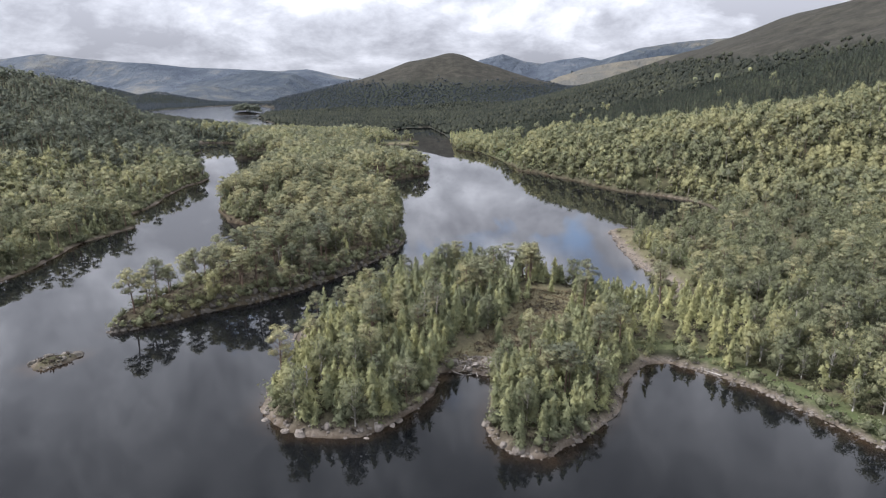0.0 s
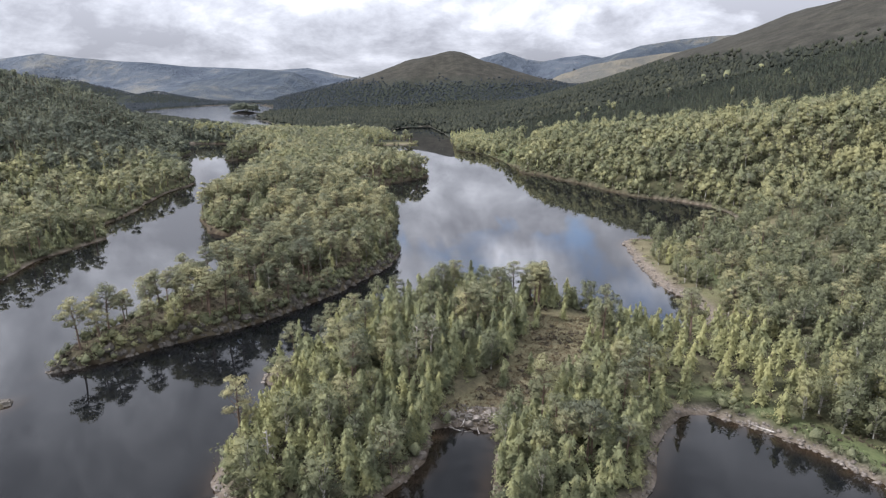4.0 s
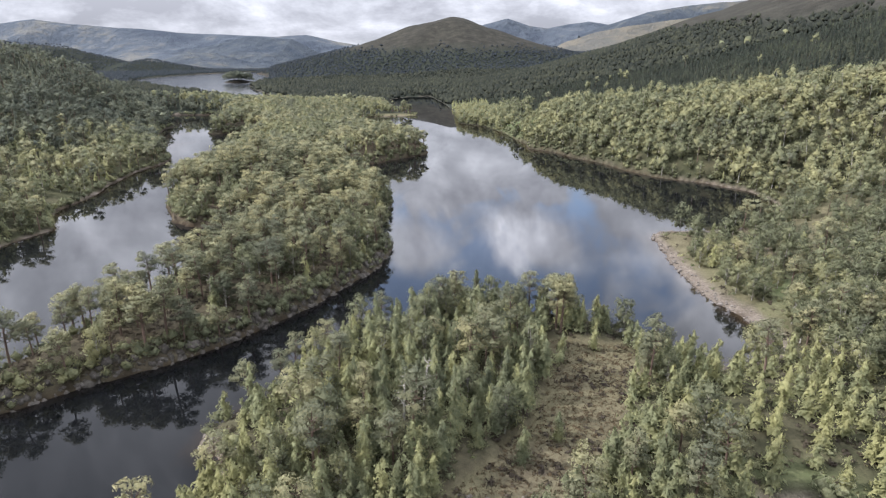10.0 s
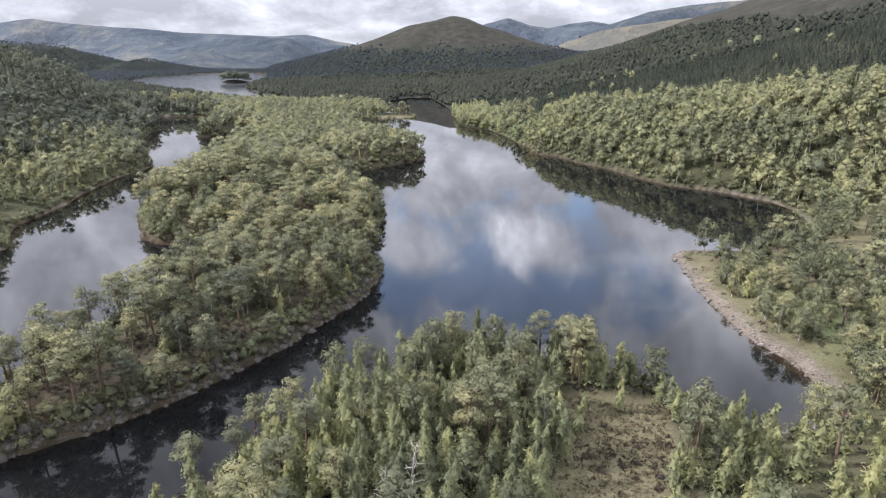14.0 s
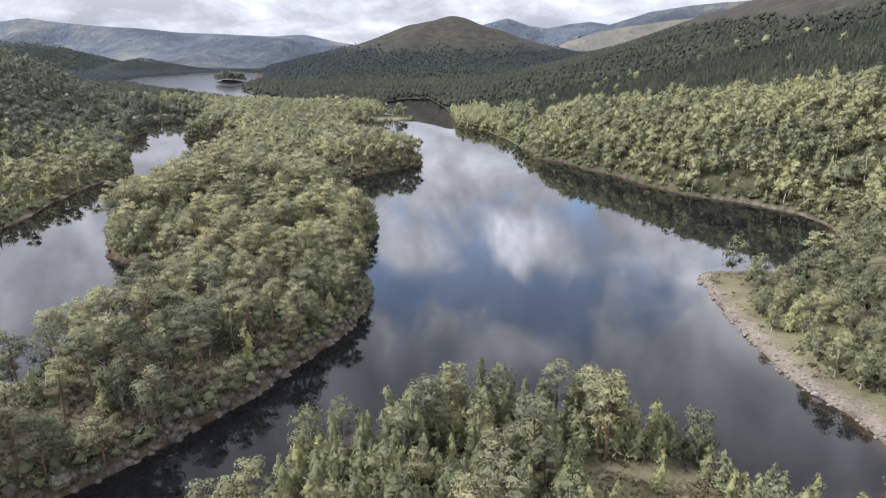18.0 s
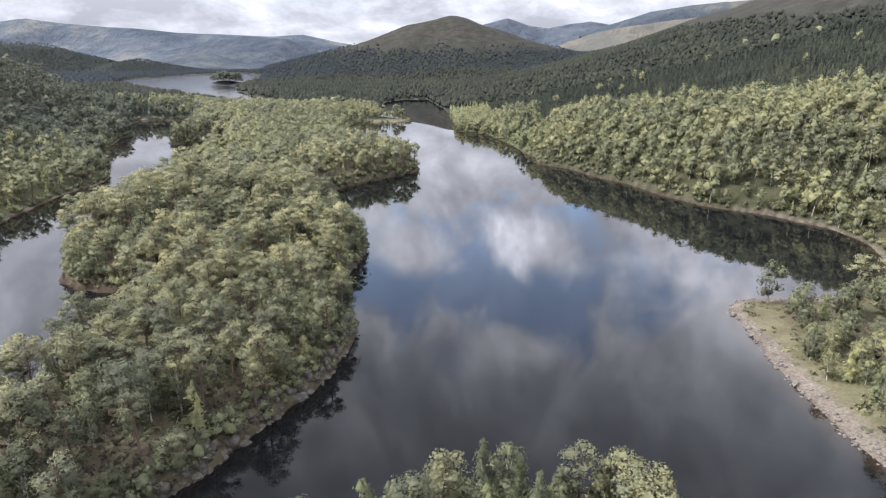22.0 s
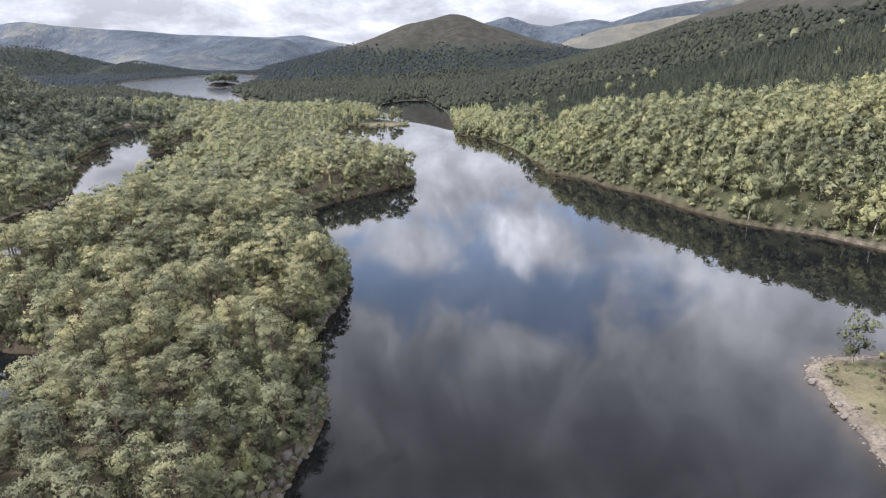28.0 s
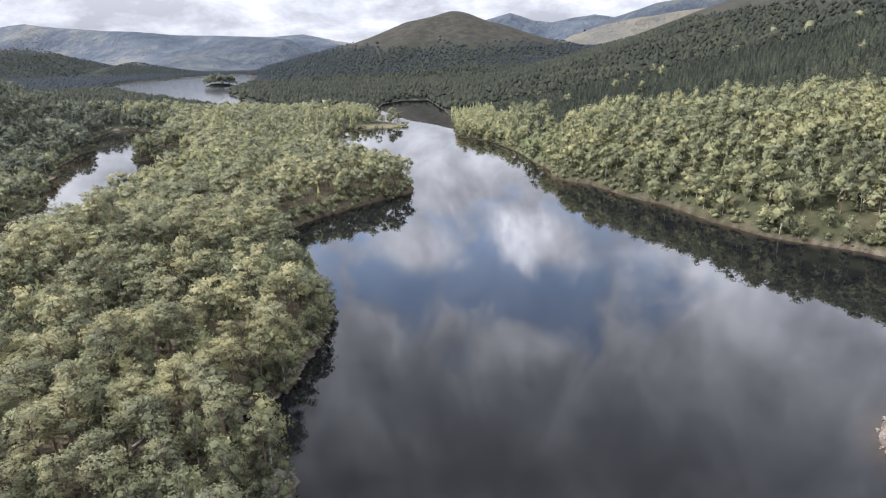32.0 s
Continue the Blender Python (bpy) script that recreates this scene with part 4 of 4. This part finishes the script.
# ---- undergrowth, rocks and dead wood ----
def bush(seed, cards_count, size):
    rng = np.random.default_rng(seed)
    wide = rng.uniform(0.75, 1.0)
    return None, ball_of_leaves(rng, (0, 0, 0.05), (wide, wide, 0.62), cards_count, size, -0.1, None, 0)


def undergrowth():
    rng = np.random.default_rng(71)
    x, y = jitter_grid(rng, -150, 120, 88, 420, 1.7)
    keep = from_track(x, y) < 250
    x, y = x[keep], y[keep]
    z, s, share, high = land(x, y)
    east, head, north, isle, west, islet = share.T
    lot, lot2 = rng.uniform(size=x.size), rng.uniform(size=x.size)
    patch = fbm(x, y, 12, 3, 55)
    open_ground = inside(x, y, CLEARING)
    chance = (0.85 + 0.2 * (s < 5)) * isle + 0.5 * head + 0.28 * east + 0.9 * islet
    chance = np.where(open_ground, 0.16 + 0.5 * (patch > 0.05), chance)
    keep = (lot < chance) & (s > 0.7 + 3.0 * east - 0.4 * isle)
    x, y, z, lot2, patch, isle, head, open_ground = (a[keep] for a in (x, y, z, lot2, patch, isle, head, open_ground))
    green = (patch > 0.22 + 0.2 * isle) & ~open_ground
    tall = (lot2 < 0.13 + 0.05 * isle) & ~open_ground
    for m, mat, name, label, low, high_size in ((~green & ~tall, HEATHER, "heather", "brown heather and dry bracken tufts", 0.6, 1.4), (green & ~tall, BRACKEN, "bracken", "bright green bracken patches", 0.5, 1.1),
                                                (tall, BIRCH, "shrubs", "low grey-green birch and willow scrub", 1.1, 2.3)):
        shapes = [bush(700 + v, 26 if name == "shrubs" else 9, 0.22 if name == "shrubs" else 0.36) for v in range(5)]
        woodland(name, label, shapes, (BARK, mat), x[m], y[m], z[m] - 0.1, rng, low, high_size, "undergrowth")


def rock_shape(seed, fine):
    """A broken, bedded boulder."""
    rng = np.random.default_rng(seed)
    bm = bmesh.new()
    bmesh.ops.create_icosphere(bm, subdivisions=2 if fine else 1, radius=1.0)
    for v in bm.verts:
        k = 1 + 0.34 * noise.noise(v.co * 1.3 + Vector((seed * 3.1, 0, 0))) + 0.12 * noise.noise(v.co * 3.1 + Vector((0, seed, 0)))
        v.co *= k
        v.co.z = round(v.co.z * 3.2) / 3.2 * 0.55 + v.co.z * 0.12
    out = rng.uniform(0.75, 1.3)
    for v in bm.verts:
        v.co.x *= out
    me = bpy.data.meshes.new("boulder")
    bm.to_mesh(me)
    bm.free()
    return me


def shore_places(rng, line, count, inland, spread):
    """Places along a shoreline, so far inland of it."""
    pts = np.array(line, float)
    along = np.concatenate([[0], np.cumsum(np.hypot(*np.diff(pts, axis=0).T))])
    u = rng.uniform(0, along[-1], count)
    x, y = np.interp(u, along, pts[:, 0]), np.interp(u, along, pts[:, 1])
    return x + rng.normal(size=count) * spread, y + rng.normal(size=count) * spread


def boulders():
    rng = np.random.default_rng(72)
    models = {}
    for mat, tone in ((ROCK, "dark grey-brown"), (PALE_ROCK, "pale weathered")):
        for v in range(4):
            me = rock_shape(v + 1, True)
            me.materials.append(mat)
            models[tone, v] = me
    beds = [(SHORE_HEADLAND[3:9], 44, 1.2, "pale weathered"), (SHORE_HEADLAND[14:24], 84, 1.2, "pale weathered"), (SHORE_HEADLAND[24:27], 18, 1.0, "pale weathered"),
            ([(0, 133), (6, 134), (12, 133)], 22, 1.8, "pale weathered"), (SHORE_ISLE[10:], 80, 1.5, "dark grey-brown"), (ISLET, 26, 0.9, "dark grey-brown"),
            (SHORE_EAST[2:8], 30, 1.5, "pale weathered"), (SHORE_ISLE[3:6], 10, 1.2, "dark grey-brown"), (SHORE_EAST[21:24], 10, 2.0, "pale weathered"), ([(-72, 172.5), (-71.5, 173)], 3, 0.5, "pale weathered")]
    for line, count, spread, tone in beds:
        x, y = shore_places(rng, line, count, 0.5, spread)
        z, s, _, _ = land(x, y)
        for i in range(count):
            if -1.2 < s[i] < 4.5:
                ob = new("boulder", models[tone, int(rng.integers(0, 4))])
                k = (0.25 + 1.05 * rng.uniform() ** 2.2) * (1.25 if tone[0] == "d" else 1.0)
                ob.matrix_basis = Matrix.Translation((x[i], y[i], z[i] + 0.02 * k)) @ Matrix.Rotation(rng.uniform(0, 6.28), 4, "Z") @ Matrix.Diagonal((k, k * rng.uniform(0.6, 1.1), k * rng.uniform(0.7, 1.2), 1))
                tagged(ob, tone + " boulder bedded in the stony shore", "boulder", "boulders on the shore")
    crag = []
    for v in range(5):
        me = rock_shape(40 + v, False)
        p, f = np.array([c.co[:] for c in me.vertices]), np.array([c.vertices[:] for c in me.polygons])
        crag.append((p * (1.0, 0.8, 1.5), f))
    x, y = shore_places(rng, SHORE_ISLE[8:], 1500, 0, 1.9)
    z, s, _, _ = land(x, y)
    keep = (s > -0.5) & (s < 3.2)
    x, y, z = x[keep], y[keep], z[keep]
    pick, size, turn = rng.integers(0, 5, x.size), 0.22 + 1.25 * rng.uniform(size=x.size) ** 3, rng.uniform(0, 6.28, x.size)
    rim_x, rim_y = shore_places(rng, SHORE_ISLE[8:], 1900, 0, 0.75)
    rim_z, rim_s, _, _ = land(rim_x, rim_y)
    keep = (rim_s > -0.7) & (rim_s < 1.6)
    x, y, z = np.concatenate([x, rim_x[keep]]), np.concatenate([y, rim_y[keep]]), np.concatenate([z, np.maximum(rim_z[keep], -0.3)])
    extra = int(keep.sum())
    pick, turn = np.concatenate([pick, rng.integers(0, 5, extra)]), np.concatenate([turn, rng.uniform(0, 6.28, extra)])
    size = np.concatenate([size, 0.25 + 0.75 * rng.uniform(size=extra) ** 2])
    verts, faces = joined([scatter(crag[i], x[pick == i], y[pick == i], z[pick == i] - 0.2, turn[pick == i], size[pick == i]) for i in range(5)])
    me = mesh_of("bank_rocks", verts, None, faces)
    me.materials.append(ROCK)
    tagged(new("bank_rocks", me), "broken grey rocks of the steep isle bank", "rocks", kind="stuff")
    small = [rock_shape(20 + v, False) for v in range(5)]
    shapes = []
    for me in small:
        v = np.array([p.co[:] for p in me.vertices])
        f = np.array([p.vertices[:] for p in me.polygons])
        shapes.append((v, f))
    dark_beds = ((SHORE_ISLE[10:], 600, 0.8), (SHORE_EAST[14:24], 500, 1.0), (SHORE_ISLE_WEST[:6], 260, 0.8), (SHORE_ISLE[:10], 350, 0.8), (ISLET, 60, 0.8))
    pale_beds = ((SHORE_HEADLAND, 900, 0.8), (SHORE_EAST[:14], 1100, 1.8), (SHORE_SOUTH_EAST[4:], 800, 1.3), ([(-1, 132), (6, 133), (12, 133), (13, 128)], 700, 2.2))
    for beds, mat, tone in ((dark_beds, ROCK, "dark grey and brown"), (pale_beds, PALE_ROCK, "pale bleached")):
        spots = [shore_places(rng, line, count, 0, spread) for line, count, spread in beds]
        x, y = (np.concatenate([q[i] for q in spots]) for i in range(2))
        z, s, _, _ = land(x, y)
        keep = (s > -0.8) & (s < 5)
        x, y, z = x[keep], y[keep], z[keep]
        pick = rng.integers(0, 5, x.size)
        size = 0.12 + 0.42 * rng.uniform(size=x.size) ** 1.8
        turn = rng.uniform(0, 6.28, x.size)
        verts, faces = joined([scatter(shapes[i], x[pick == i], y[pick == i], z[pick == i], turn[pick == i], size[pick == i]) for i in range(5)])
        me = mesh_of("shore_stones", verts, None, faces)
        me.materials.append(mat)
        tagged(new("shore_stones", me), tone + " loose stones along the waterline", "stones", kind="stuff")


def snag(x, y, height, seed, lean=0.0):
    """A bleached dead tree: trunk and crooked bare limbs."""
    rng = np.random.default_rng(seed)
    root = new("dead_tree")
    root.location = (x, y, land(np.array([float(x)]), np.array([float(y)]))[0][0] - 0.2)
    trunk = [(lean * k * k * height, 0.1 * np.sin(4 * k), height * k) for k in np.linspace(0, 1, 6)]
    part("trunk", mesh_of("trunk", *pole(trunk, np.linspace(0.26, 0.05, 6), 7), smooth=True), DEAD, root)
    for i in range(11):
        k = 0.3 + 0.065 * i
        turn = 2.4 * i + rng.uniform(-0.4, 0.4)
        base = np.array([lean * k * k * height, 0.1 * np.sin(4 * k), height * k])
        reach = height * rng.uniform(0.16, 0.34) * (1.25 - k)
        out = np.array([np.cos(turn), np.sin(turn), 0.35])
        mid = base + out * reach * 0.55 + rng.normal(size=3) * 0.15
        tip = mid + (out + rng.normal(size=3) * 0.45) * reach * 0.6
        twig = mid + (out * 0.5 + rng.normal(size=3) * 0.6) * reach * 0.5
        limb = joined([pole([base, mid, tip], (0.10, 0.07, 0.02), 4), pole([mid, (mid + twig) / 2 + 0.05, twig], (0.06, 0.04, 0.015), 4)])
        part("limb", mesh_of("limb", *limb, smooth=True), DEAD, root)
    tagged(root, "bleached grey dead tree with bare crooked limbs", "dead tree", "dead trees")


def log(x, y, turn, length, seed):
    z = land(np.array([float(x)]), np.array([float(y)]))[0][0]
    path = [(0, 0, 0), (length * 0.5, 0.15, 0.05), (length, 0, 0.1)]
    ob = new("driftwood_log", mesh_of("log", *joined([pole(path, (0.03 * length + 0.03, 0.026 * length + 0.02, 0.03), 8), pole([(length * 0.6, 0, 0.1), (length * 0.75, 0.08 * length, 0.4)], (0.05, 0.02), 5)]), smooth=True))
    ob.data.materials.append(DEAD)
    ob.matrix_basis = Matrix.Translation((x, y, max(z, 0) + 0.03 * length)) @ Matrix.Rotation(turn, 4, "Z")
    tagged(ob, "bleached fallen log lying on the shore", "log", "fallen logs")


def tussocks():
    rng = np.random.default_rng(75)
    x, y = jitter_grid(rng, -6, 50, 128, 192, 0.85)
    keep = inside(x, y, CLEARING) & (rng.uniform(size=x.size) < 0.9)
    x, y = x[keep], y[keep]
    z, s, _, _ = land(x, y)
    keep = s > 1.2
    woodland("moor_grass", "tan moor grass and heather tussocks in the clearing", [bush(760 + v, 12, 0.34) for v in range(5)], (BARK, TUSSOCK), x[keep], y[keep], z[keep] - 0.12, rng, 0.3, 0.75, "grass")


def shore_scrub():
    rng = np.random.default_rng(76)
    x, y = jitter_grid(rng, -330, 170, 88, 760, 1.9)
    z, s, share, _ = land(x, y)
    east, head, north, isle, west, islet = share.T
    beach = east * np.exp(-(((x - 80) / 45) ** 2 + ((y - 225) / 75) ** 2)) + islet
    keep = (s > 0.1 + 1.4 * east * (1 - 0.8 * step(y, 350, 390)) - 0.2 * isle) & (s < 2.2 + 1.8 * isle + 1.8 * east) & (rng.uniform(size=x.size) < 0.6 + 0.3 * isle - beach - 0.15 * head) & in_sight(x, y) & ~inside(x, y, CLEARING)
    woodland("shore_scrub", "birch and willow scrub overhanging the waterline", [(None, ball_of_leaves(np.random.default_rng(940 + v), (0, 0, 1.5), (1.7 + 0.2 * v, 1.9, 1.8), 44, 0.42, -0.4, None, 0)) for v in range(5)], (BIRCH_BARK, BIRCH), x[keep], y[keep], z[keep], rng, 0.45, 1.15, "undergrowth")


undergrowth()
tussocks()
shore_scrub()
boulders()
for spot in ((-7, 152, 9.5, 1, 0.05), (-3.5, 156, 10.0, 2, 0.10), (-31, 113, 7.5, 3, 0.03), (-62, 206, 7.0, 4, 0.1), (-52, 236, 8.0, 5, -0.06), (-57, 300, 8.5, 6, 0.02)):
    snag(*spot)
for spot in ((-31, 167, 0.9, 7.0, 1), (46, 193, -0.6, 4.0, 2), (50, 184, 0.3, 5.0, 3), (66, 128, 2.4, 4.5, 4), (9, 132, 0.2, 3.5, 5), (-44, 268, 1.2, 6.0, 6)):
    log(*spot)
bay_rng = random.Random(8)
for n in range(16):
    log(bay_rng.uniform(3, 13), bay_rng.uniform(127, 134), bay_rng.uniform(0, 6.28), bay_rng.uniform(1.2, 3.2), 20 + n)
